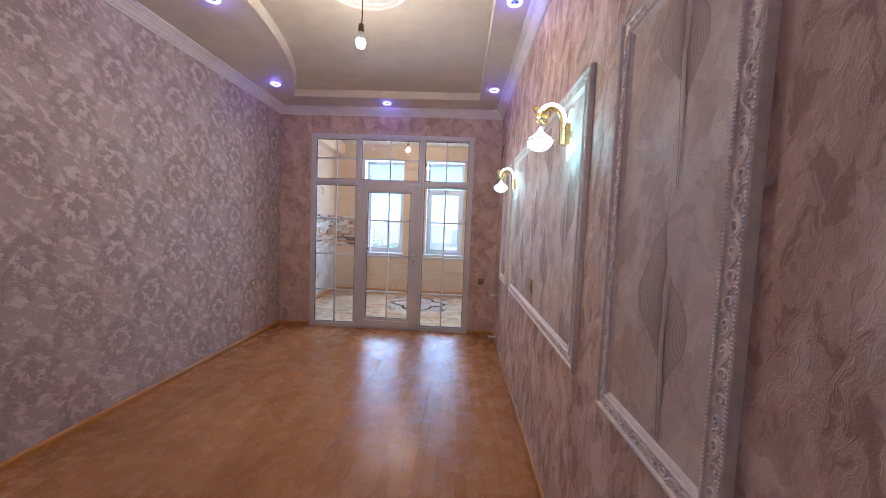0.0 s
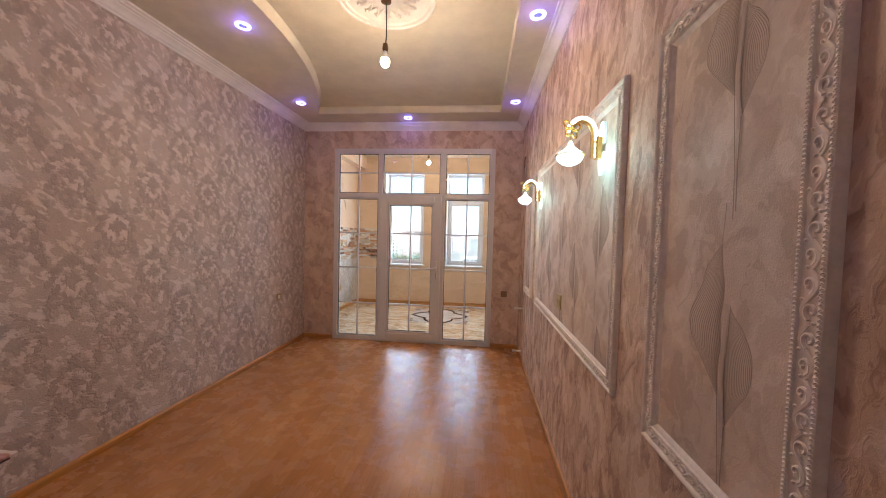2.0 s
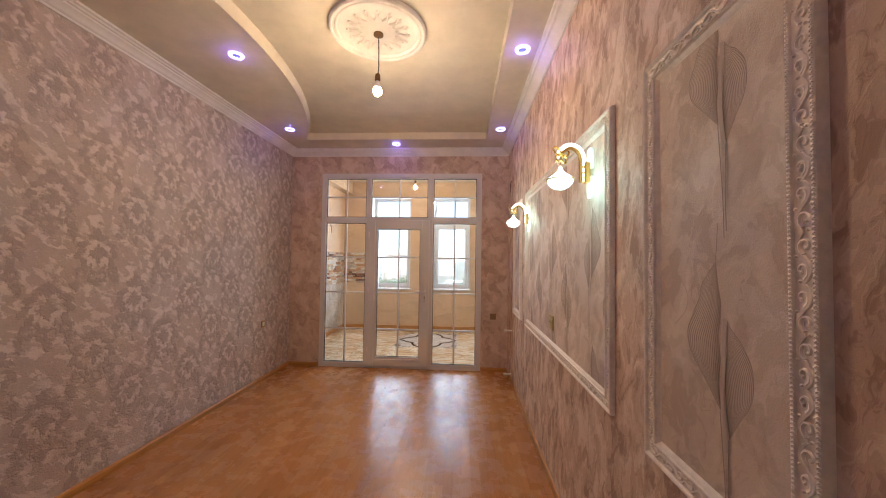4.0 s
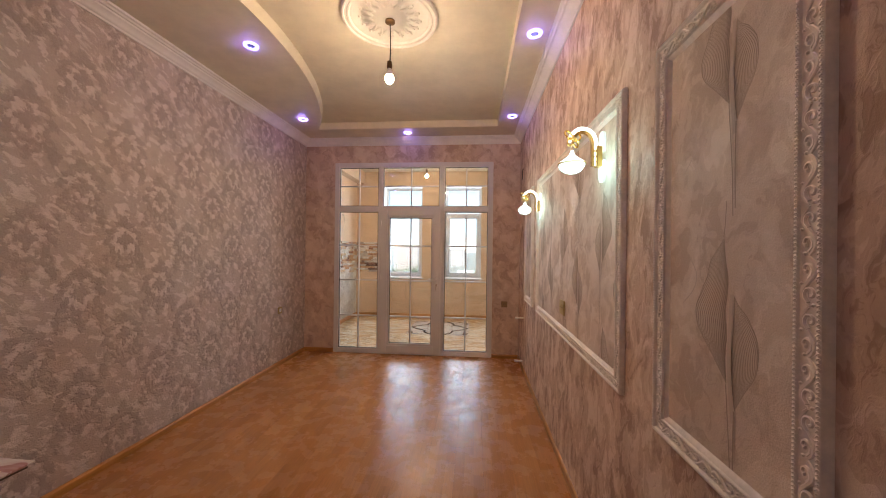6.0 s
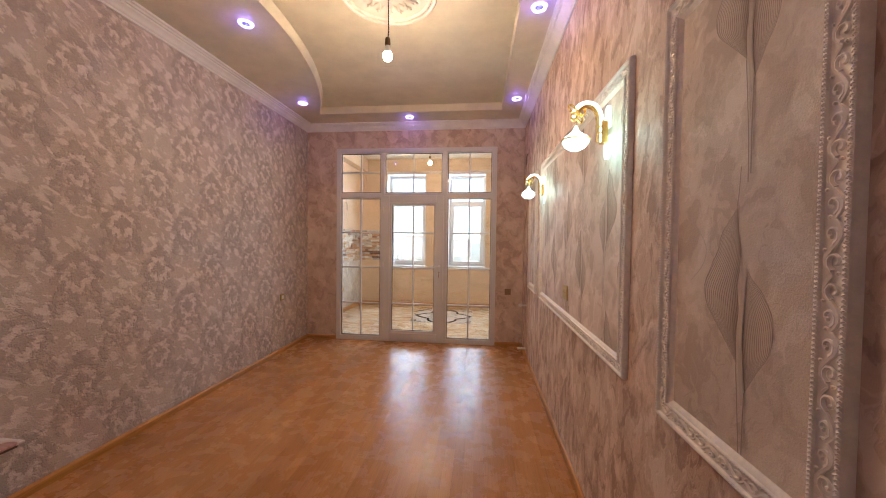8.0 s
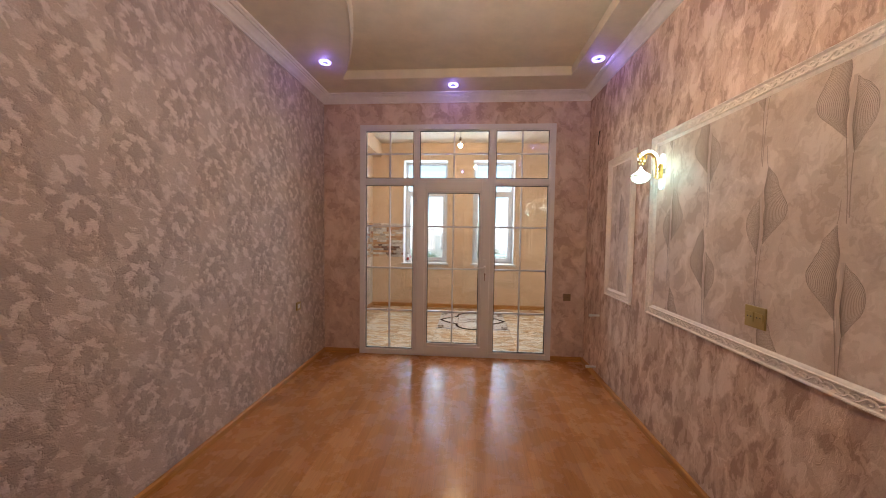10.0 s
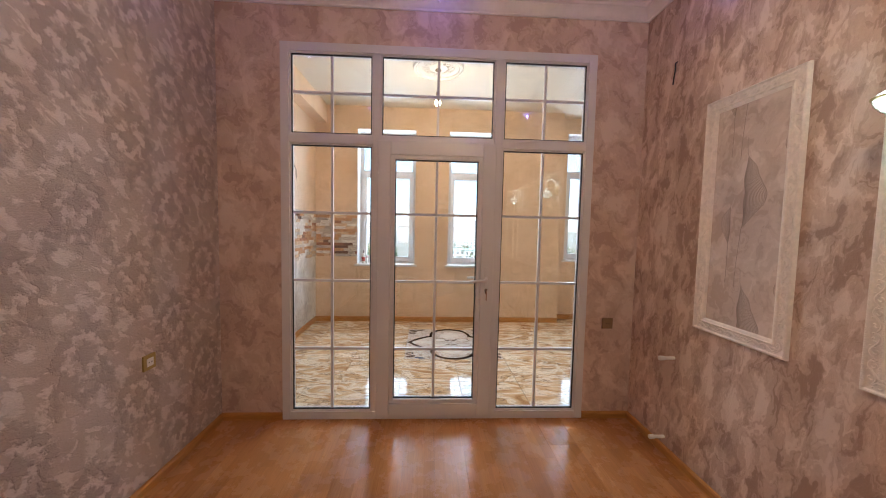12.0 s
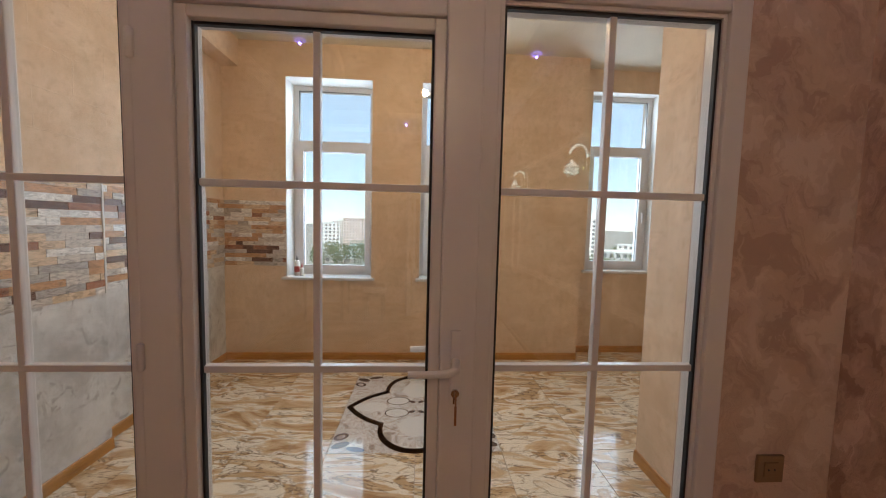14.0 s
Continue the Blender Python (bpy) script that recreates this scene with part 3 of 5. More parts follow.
box(bm, XL, DOOR_X0, YB - 0.15, YB, 0, 3.3), box(bm, DOOR_X1, XR, YB - 0.15, YB, 0, 3.3), box(bm, DOOR_X0, DOOR_X1, YB - 0.15, YB, DOOR_Z, 3.3)
setting("wall_south", bm, PAPER_X, "mottled brown papered wall with a doorway", "wall")
# plain hall behind the doorway
bm = bmesh.new()
box(bm, 0.6, 0.7, -6.6, YB - 0.15, 0, 2.8), box(bm, 3.4, 3.5, -6.6, YB - 0.15, 0, 2.8), box(bm, 0.6, 3.5, -6.7, -6.6, 0, 2.8)
setting("wall_hall", bm, PAPER_X, "plain papered hall walls behind the doorway", "wall")
setting("ceiling_hall", bx(0.6, 3.5, -6.7, YB - 0.15, 2.8, 2.9), CEILING, "plain hall ceiling", "ceiling")
setting("floor_hall", bx(0.6, 3.5, -6.7, YB - 0.15, -0.1, -0.012), SCREED, "plain hall floor", "floor")

floor = setting("floor", bx(XL, XR, YB - 0.15, KY0 - 0.002, -0.12, -0.010), SCREED, "oak laminate floor in warm brown boards", "floor")


def tray_left(y):
    return 0.515 - (y + 2.5) ** 2 / 7.5


def ceiling_mesh():
    """Dropped border round a raised middle, whose one side is a wide arc."""
    bm = bmesh.new()
    y0, y1, xr, n = -4.55, -0.44, 2.31, 40
    ys = [y0 + (y1 - y0) * i / n for i in range(n + 1)]
    low = [(tray_left(y), y) for y in ys] + [(xr, y1), (xr, y0)]
    # the rim: a small bead, then a sloped fascia up to the raised field
    cx, cy = 1.3, -2.5

    def ring(inset, z):
        out = []
        for x, y in low:
            out.append(bm.verts.new((x + inset * (1 if x < cx else -0.3), y + inset * (1 if y < cy - 1.9 else -1 if y > cy + 1.9 else 0), z)))
        return out
    rings = [ring(0, SOFFIT), ring(0.004, SOFFIT - 0.006), ring(0.012, SOFFIT - 0.006), ring(0.016, SOFFIT + 0.004), ring(0.032, SOFFIT + 0.05), ring(0.034, TRAY)]
    for a, b in zip(rings, rings[1:]):
        for i in range(len(a)):
            j = (i + 1) % len(a)
            bm.faces.new((a[i], a[j], b[j], b[i]))
    top = rings[-1]
    bmesh.ops.triangulate(bm, faces=[bm.faces.new(top)])
    r = rings[0]
    wl = [bm.verts.new((XL, y, SOFFIT)) for y in ys]
    for i in range(n):
        bm.faces.new((wl[i], wl[i + 1], r[i + 1], r[i]))

    def quad(*ps):
        bm.faces.new([bm.verts.new((x, y, SOFFIT)) for x, y in ps])
    quad((XL, y1), (XR, y1), (XR, YF), (XL, YF))
    quad((XL, YB), (XR, YB), (XR, y0), (XL, y0))
    quad((xr, y0), (XR, y0), (XR, y1), (xr, y1))
    # close above
    box(bm, XL, XR, YB, YF, 3.2, 3.3)
    return bm


setting("ceiling", ceiling_mesh(), CEILING, "painted plasterboard ceiling with a raised, arc-edged middle", "ceiling", True)


def rect_sweep(profile, x0, x1, y0, y1):
    """A moulding round a rectangle; profile: (distance from the wall, height)."""
    bm = bmesh.new()
    rings = [[bm.verts.new(p) for p in ((x0 + d, y0 + d, z), (x1 - d, y0 + d, z), (x1 - d, y1 - d, z), (x0 + d, y1 - d, z))] for d, z in profile]
    for a, b in zip(rings, rings[1:]):
        for k in range(4):
            bm.faces.new((a[k], a[(k + 1) % 4], b[(k + 1) % 4], b[k]))
    return bm


CORNICE_PROFILE = [(0.0, 2.985), (0.012, 2.985), (0.014, 2.998), (0.022, 3.002), (0.03, 3.015), (0.045, 3.03), (0.062, 3.04), (0.066, 3.05), (0.078, 3.052), (0.085, 3.062), (0.1, 3.066), (0.102, SOFFIT)]
setting("cornice", rect_sweep(CORNICE_PROFILE, XL, XR, YB, YF), CORNICE, "white moulded plaster cornice under the ceiling", "cornice", True)


def skirting(name, runs, height=0.055, thick=0.016):
    """Boards with a rounded top along walls: (x0, y0, x1, y1, nx, ny), n the way into the room."""
    bm = bmesh.new()
    for x0, y0, x1, y1, nx, ny in runs:
        prof = [(0.001, 0.0), (thick, 0.0), (thick, height * 0.72), (thick * 0.6, height * 0.93), (0.001, height)]
        a = [bm.verts.new((x0 + nx * d, y0 + ny * d, z)) for d, z in prof]
        b = [bm.verts.new((x1 + nx * d, y1 + ny * d, z)) for d, z in prof]
        for k in range(len(prof) - 1):
            bm.faces.new((a[k], a[k + 1], b[k + 1], b[k]))
        bm.faces.new(a), bm.faces.new(b)
    return setting(name, bm, SKIRT, "orange-brown oak skirting board along the wall", "skirting")


skirting("baseboard_west", [(XL, YB, XL, YF, 1, 0)])
skirting("baseboard_east", [(XR, YB, XR, YF, -1, 0)])
skirting("baseboard_north", [(XL + 0.016, YF, 0.0, YF, 0, -1), (2.28, YF, XR - 0.016, YF, 0, -1)])
skirting("baseboard_south", [(XL + 0.016, YB, DOOR_X0 - 0.09, YB, 0, 1)])

# ---- the kitchen's shell ----
WIN = [(0.01, 0.875), (1.375, 2.175)]
WZ0, WZ1 = 0.875, 2.89
WIN3 = (3.28, 4.06)
W3Z0, W3Z1 = 0.965, 2.98


def wall_with_holes(x0, x1, y0, y1, z0, z1, holes):
    bm = bmesh.new()
    edge = x0
    for a, b, c, d in holes:
        box(bm, edge, a, y0, y1, z0, z1)
        box(bm, a, b, y0, y1, z0, c), box(bm, a, b, y0, y1, d, z1)
        edge = b
    box(bm, edge, x1, y0, y1, z0, z1)
    return bm


JOG_Y = 1.28
bm = bmesh.new()
box(bm, KX0 - 0.2, KX0, JOG_Y, KY1, 0, 0.99), box(bm, KX0 - 0.2, KX0 + 0.09, KY0, JOG_Y, 0, 0.99)
setting("wall_kitchen_west", bm, PLASTER, "bare unpainted plaster wall of the kitchen", "wall")
bm = bmesh.new()
box(bm, KX0 - 0.2, KX0, JOG_Y, KY1, 0.99, 3.35), box(bm, KX0 - 0.2, KX0 + 0.09, KY0, JOG_Y, 0.99, 3.35)
setting("wall_kitchen_west_upper", bm, PAINT, "beige mottled paint above the kitchen tiles", "wall")
setting("wall_kitchen_north", wall_with_holes(KX0 - 0.2, STEP_X, KY1, KY1 + 0.45, 0, 3.35, [(*WIN[0], WZ0, WZ1), (*WIN[1], WZ0, WZ1)]), PAINT, "beige mottled painted wall with two tall windows", "wall")
setting("wall_kitchen_recess", wall_with_holes(STEP_X, KXR + 0.2, KY2, KY2 + 0.3, 0, 3.35, [(*WIN3, W3Z0, W3Z1)]), PAINT, "beige painted recessed wall with one window", "wall")
bm = bmesh.new()
box(bm, PIER_X, KXR + 0.2, KY0, PIER_Y, 0, 3.35), box(bm, KXR, KXR + 0.2, PIER_Y, KY2, 0, 3.35)
setting("wall_kitchen_east", bm, PAINT, "beige painted wall and pier of the kitchen", "wall")
bm = bmesh.new()
box(bm, KX0, XL - 0.15, KY0 - 0.03, KY0, 0, 3.35)
box(bm, XL - 0.15, 0.0, KY0 - 0.003, KY0, 0, 3.35), box(bm, 2.28, PIER_X, KY0 - 0.003, KY0, 0, 3.35), box(bm, 0.0, 2.28, KY0 - 0.003, KY0, 2.74, 3.35)
setting("wall_kitchen_south", bm, PAINT, "beige painted kitchen side of the partition wall", "wall")
setting("ceiling_kitchen", bx(KX0 - 0.2, KXR + 0.2, KY0, KY2 + 0.3, KZ, KZ + 0.12), CEILING, "plain white kitchen ceiling", "ceiling")
setting("beam_kitchen", bx(KX0 + 0.002, KX0 + 0.17, KY0, KY1, 2.96, KZ), PAINT, "boxed beige beam under the kitchen ceiling", "beam")
kitchen_floor = setting("floor_kitchen", bx(KX0 - 0.1, KXR, KY0, KY2, -0.12, -0.010), GROUT, "glossy beige marbled tile floor", "floor")
skirting("baseboard_kitchen", [(KX0, JOG_Y, KX0, KY1, 1, 0), (KX0 + 0.09, KY0, KX0 + 0.09, JOG_Y, 1, 0), (KX0, KY1, STEP_X, KY1, 0, -1), (STEP_X, KY2, KXR, KY2, 0, -1), (PIER_X, KY0, PIER_X, PIER_Y, -1, 0)], 0.075, 0.012)


# ---- glazed partition with its door ----
def frame_rect(bm, x0, x1, z0, z1, w, y0, y1, bevel=0.004):
    """Four mitre-less bars of width w round a rectangle in the x-z plane."""
    box(bm, x0, x0 + w, y0, y1, z0, z1, bevel), box(bm, x1 - w, x1, y0, y1, z0, z1, bevel)
    box(bm, x0 + w, x1 - w, y0, y1, z0, z0 + w, bevel), box(bm, x0 + w, x1 - w, y0, y1, z1 - w, z1, bevel)
    return bm


def muntins(parent, x0, x1, z0, z1, xs, zs, y):
    """Bars between the panes of a glazed light."""
    for x in xs:
        part("muntin", bx(x - 0.0095, x + 0.0095, y - 0.012, y + 0.012, z0, z1, bevel=0.003), PVC, parent)
    for z in zs:
        part("muntin", bx(x0, x1, y - 0.0125, y + 0.0125, z - 0.0095, z + 0.0095, bevel=0.003), PVC, parent)


def pane(parent, x0, x1, z0, z1, y):
    p = part("pane", bx(x0, x1, y - 0.003, y + 0.003, z0, z1), GLASS, parent, "clear glass")
    p.visible_shadow = False
    s = bmesh.new()
    frame_rect(s, x0 - 0.001, x1 + 0.001, z0 - 0.001, z1 + 0.001, 0.008, y - 0.017, y - 0.004, 0)
    part("seal", s, SEAL, p, "black rubber seal")


partition = thing("window_partition", (0, 0, 0), "white plastic glazed partition with grid bars", "partition", kind="structure")
F0, F1 = -0.006, 0.064
TOP = 2.74
for x0, x1 in ((0.0, 0.06), (2.22, 2.28)):
    part("jamb", bx(x0, x1, F0, F1, 0.0, TOP, bevel=0.004), PVC, partition)
for x0, x1 in ((0.655, 0.705), (1.535, 1.595)):
    part("mullion", bx(x0, x1, F0, F1, 0.06, TOP - 0.06, bevel=0.004), PVC, partition)
part("head", bx(0.06, 2.22, F0, F1, TOP - 0.06, TOP, bevel=0.004), PVC, partition)
part("threshold", bx(0.06, 2.22, F0, F1, 0.0, 0.06, bevel=0.004), PVC, partition)
for x0, x1 in ((0.06, 0.655), (0.705, 1.535), (1.595, 2.22)):
    part("transom", bx(x0, x1, F0, F1, 2.045, 2.105, bevel=0.004), PVC, partition)
MZ = (0.537, 1.05, 1.55)
for a, b in ((0.06, 0.655), (1.595, 2.22)):
    bm = bmesh.new()
    frame_rect(bm, a, b, 0.06, 2.045, 0.012, F0 + 0.012, F1, 0.002)
    part("glazing_bead", bm, PVC, partition)
    pane(partition, a + 0.012, b - 0.012, 0.072, 2.033, 0.03)
    muntins(partition, a + 0.012, b - 0.012, 0.072, 2.033, [(a + b) / 2], MZ, 0.03)
for a, b in ((0.06, 0.655), (0.705, 1.535), (1.595, 2.22)):
    bm = bmesh.new()
    frame_rect(bm, a, b, 2.105, TOP - 0.06, 0.012, F0 + 0.012, F1, 0.002)
    part("glazing_bead", bm, PVC, partition)
    pane(partition, a + 0.012, b - 0.012, 2.117, TOP - 0.072, 0.03)
    muntins(partition, a + 0.012, b - 0.012, 2.117, TOP - 0.072, [(a + b) / 2], (2.405,), 0.03)

door = thing("door_glazed", (0, 0, 0), "white plastic glazed door, closed, with key in the lock", "door", kind="structure")
DX0, DX1, DZ0, DZ1 = 0.688, 1.552, 0.03, 2.075
for x0, x1 in ((DX0, DX0 + 0.098), (DX1 - 0.098, DX1)):
    part("stile", bx(x0, x1, -0.024, 0.05, DZ0, DZ1, bevel=0.006), PVC, door)
for z0, z1 in ((DZ0, DZ0 + 0.098), (DZ1 - 0.098, DZ1)):
    part("rail", bx(DX0 + 0.098, DX1 - 0.098, -0.024, 0.05, z0, z1, bevel=0.006), PVC, door)
bm = bmesh.new()
frame_rect(bm, DX0 + 0.098, DX1 - 0.098, DZ0 + 0.098, DZ1 - 0.098, 0.03, -0.014, 0.05, 0.004)
part("glazing_bead", bm, PVC, door)
pane(door, DX0 + 0.128, DX1 - 0.128, DZ0 + 0.128, DZ1 - 0.128, 0.024)
muntins(door, DX0 + 0.122, DX1 - 0.122, DZ0 + 0.122, DZ1 - 0.122, [(DX0 + DX1) / 2], MZ, 0.024)


# ---- kitchen windows ----
def tall_window(name, x0, x1, z0, z1, y, hinge):
    w = thing(name, (0, 0, 0), "white plastic window with a fixed upper light", "window", kind="structure")
    m = z1 - 0.30 * (z1 - z0)
    bm = bmesh.new()
    frame_rect(bm, x0, x1, z0, z1, 0.055, y, y + 0.07)
    box(bm, x0 + 0.055, x1 - 0.055, y, y + 0.07, m - 0.03, m + 0.03, 0.004)
    part("window_frame", bm, PVC, w)
    bm = bmesh.new()
    frame_rect(bm, x0 + 0.04, x1 - 0.04, z0 + 0.04, m - 0.018, 0.065, y - 0.014, y + 0.06)
    sash = part("sash", bm, PVC, w)
    pane(w, x0 + 0.1, x1 - 0.1, z0 + 0.1, m - 0.08, y + 0.025)
    pane(w, x0 + 0.05, x1 - 0.05, m + 0.025, z1 - 0.05, y + 0.025)
    part("window_sill", bx(x0 - 0.035, x1 + 0.035, y - 0.27 if name != "window_3" else y - 0.17, y, z0 - 0.025, z0 + 0.004, bevel=0.006), PVC, w, "white plastic sill board")
    depth = 0.22 if name != "window_3" else 0.12
    lining = bmesh.new()
    box(lining, x0, x0 + 0.004, y - depth - 0.003, y, z0, z1), box(lining, x1 - 0.004, x1, y - depth - 0.003, y, z0, z1), box(lining, x0 + 0.004, x1 - 0.004, y - depth - 0.003, y, z1 - 0.004, z1)
    part("reveal_lining", lining, WHITE, w, "white painted reveal")
    hx = x0 + 0.07 if hinge > 0 else x1 - 0.07
    hb = bmesh.new()
    box(hb, hx - 0.012, hx + 0.012, y - 0.024, y - 0.013, z0 + 0.62, z0 + 0.70, 0.003)
    box(hb, hx - 0.009, hx + 0.009, y - 0.052, y - 0.036, z0 + 0.56, z0 + 0.68, 0.004)
    box(hb, hx - 0.008, hx + 0.008, y - 0.04, y - 0.02, z0 + 0.66, z0 + 0.68, 0.002)
    part("window_handle", hb, PVC, sash, "white handle")
    return w


tall_window("window_1", *WIN[0], WZ0, WZ1, KY1 + 0.22, 1)
tall_window("window_2", *WIN[1], WZ0, WZ1, KY1 + 0.22, 1)
tall_window("window_3", *WIN3, W3Z0, W3Z1, KY2 + 0.12, -1)


# ---- room things ----
def settle(ob, place):
    """Moves a thing's origin to its base, its parts staying where they are."""
    shift = Matrix.Translation(-Vector(place))
    done = set()
    for o in ob.children_recursive:
        if o.data not in done:
            o.data.transform(shift)
            done.add(o.data)
    ob.location = place
    return ob


def ceiling_rosette(place, radius, label):
    """A round plaster rosette: rim rings, then a raised leaf wreath round the flex."""
    x, y, z = place
    r = thing("ceiling_rosette", place, label, "rosette")
    bm = bmesh.new()
    k = radius / 0.34
    prof = [(0.34, 0.0), (0.34, -0.022), (0.332, -0.032), (0.322, -0.032), (0.316, -0.02), (0.305, -0.02), (0.298, -0.026), (0.288, -0.026), (0.28, -0.012), (0.20, -0.008), (0.12, -0.012), (0.09, -0.02), (0.06, -0.024), (0.02, -0.026), (0.001, -0.026)]
    lathe(bm, [(a * k, b) for a, b in prof], steps=56)
    part("rosette_disc", bm, CORNICE, r, "", True)
    bm = bmesh.new()
    for i in range(16):
        a = 2 * math.pi * i / 16
        for s in (-1, 1):
            pts = []
            for j in range(7):
                q = j / 6
                rr = (0.12 + 0.085 * q) * k
                aa = a + s * 0.16 * math.sin(q * 2.6)
                pts.append((rr * math.cos(aa), rr * math.sin(aa), -0.014 - 0.006 * math.sin(q * math.pi)))
            tube(bm, pts, [0.004, 0.008, 0.010, 0.010, 0.008, 0.006, 0.003], 6)
        bmesh.ops.create_icosphere(bm, subdivisions=1, radius=0.011 * k, matrix=Matrix.Translation((0.215 * k * math.cos(a + 0.2), 0.215 * k * math.sin(a + 0.2), -0.012)))
    part("leaf_wreath", bm, CORNICE, r, "", True)
    return r


def hanging_bulb(place, top, glow_mat, label):
    """A bare lit bulb in a lampholder on a dark flex."""
    x, y, z = place
    t = thing("hanging_bulb", (x, y, top), label, "lamp")
    d = z - top
    bm = bmesh.new()
    tube(bm, [(0, 0, 0), (0.004, 0.002, d * 0.3), (0.006, 0, d * 0.6), (0.002, 0, d + 0.09)], 0.004, 8)
    part("flex", bm, BLACK, t)
    bm = bmesh.new()
    lathe(bm, [(0.035, 0.0), (0.035, -0.012), (0.02, -0.02), (0.004, -0.022)], steps=20)
    part("ceiling_cup", bm, DARK_BRASS, t, "", True)
    bm = bmesh.new()
    lathe(bm, [(0.006, 0.10), (0.016, 0.098), (0.018, 0.085), (0.02, 0.06), (0.017, 0.05), (0.014, 0.048)], (0, 0, d), steps=20)
    holder = part("lampholder", bm, DARK_BRASS, t, "", True)
    bm = bmesh.new()
    lathe(bm, [(0.013, 0.05), (0.014, 0.035), (0.020, 0.018), (0.0275, -0.006)], (0, 0, d), steps=24)
    part("bulb_neck", bm, WHITE, holder, "white bulb neck", True)
    bm = bmesh.new()
    lathe(bm, [(0.0275, -0.0062), (0.030, -0.02), (0.028, -0.036), (0.019, -0.05), (0.008, -0.056), (0.001, -0.057)], (0, 0, d), steps=24)
    part("bulb_dome", bm, glow_mat, holder, "lit warm bulb dome", True)
    return t


ceiling_rosette((1.405, -2.46, TRAY), 0.34, "white plaster ceiling rosette with a leaf wreath")
hanging_bulb(ROOM_BULB, TRAY - 0.026, BULB_GLOW, "bare lit bulb hanging on a dark flex from the rosette")
ceiling_rosette((1.15, 1.38, KZ), 0.28, "white plaster ceiling rosette in the kitchen")
hanging_bulb(KITCHEN_BULB, KZ - 0.026, KITCHEN_GLOW, "bare lit bulb hanging on a flex in the kitchen")


def cornice_scroll(x):
    """A small raised scroll on the cornice."""
    c = thing("cornice_scroll", (x, YF, 3.03), "small white plaster scroll on the cornice", "ornament")
    bm = bmesh.new()
    for sg in (-1, 1):
        for base, r0 in ((0.045, 0.022), (0.10, 0.018), (0.15, 0.013)):
            pts = []
            for i in range(10):
                a, r = 0.4 + i * 0.66, r0 * (1 - i / 12)
                u = sg * (base + r * math.cos(a))
                v = r * math.sin(a) * 0.8
                pts.append((u, -0.05 - v * 0.9, v * 0.6))
            tube(bm, pts, [0.004] * 9 + [0.005], 6)
        tube(bm, [(sg * (0.01 + 0.165 * i / 8), -0.048 - 0.006 * math.sin(i * 1.2), 0.004 * math.sin(i * 1.2)) for i in range(9)], 0.004, 6)
    bmesh.ops.create_icosphere(bm, subdivisions=2, radius=0.014, matrix=Matrix.Translation((0, -0.05, 0.0)))
    part("scroll", bm, CORNICE, c, "", True)


cornice_scroll(1.11)


def downlight(place):
    d = thing("downlight", place, "round recessed ceiling spotlight with a lit violet-blue crystal ring", "downlight", "downlights in the dropped ceiling border")
    bm = bmesh.new()
    n = 24
    for i in range(n):
        a0, a1 = 2 * math.pi * i / n, 2 * math.pi * (i + 0.8) / n
        vs = []
        for r, z in ((0.030, -0.002), (0.030, -0.010), (0.050, -0.014), (0.056, -0.002)):
            for a in (a0, a1):
                vs.append(bm.verts.new((r * math.cos(a), r * math.sin(a), z)))
        for f in ((0, 1, 3, 2), (2, 3, 5, 4), (4, 5, 7, 6), (0, 2, 4, 6), (1, 7, 5, 3), (0, 6, 7, 1)):
            bm.faces.new([vs[k] for k in f])
    part("crystal_ring", bm, BLUE_GLOW, d, "lit violet-blue crystal ring")
    bm = bmesh.new()
    lathe(bm, [(0.029, 0.0), (0.029, -0.008), (0.024, -0.009), (0.020, -0.004), (0.001, -0.003)], steps=20)
    part("lens", bm, DARK_PANE, d, "dark unlit lens", True)
    return d


first = downlight((*DOWNLIGHTS[0], SOFFIT))
for dx, dy in DOWNLIGHTS[1:]:
    copy_thing(first, pose(dx, dy, SOFFIT))


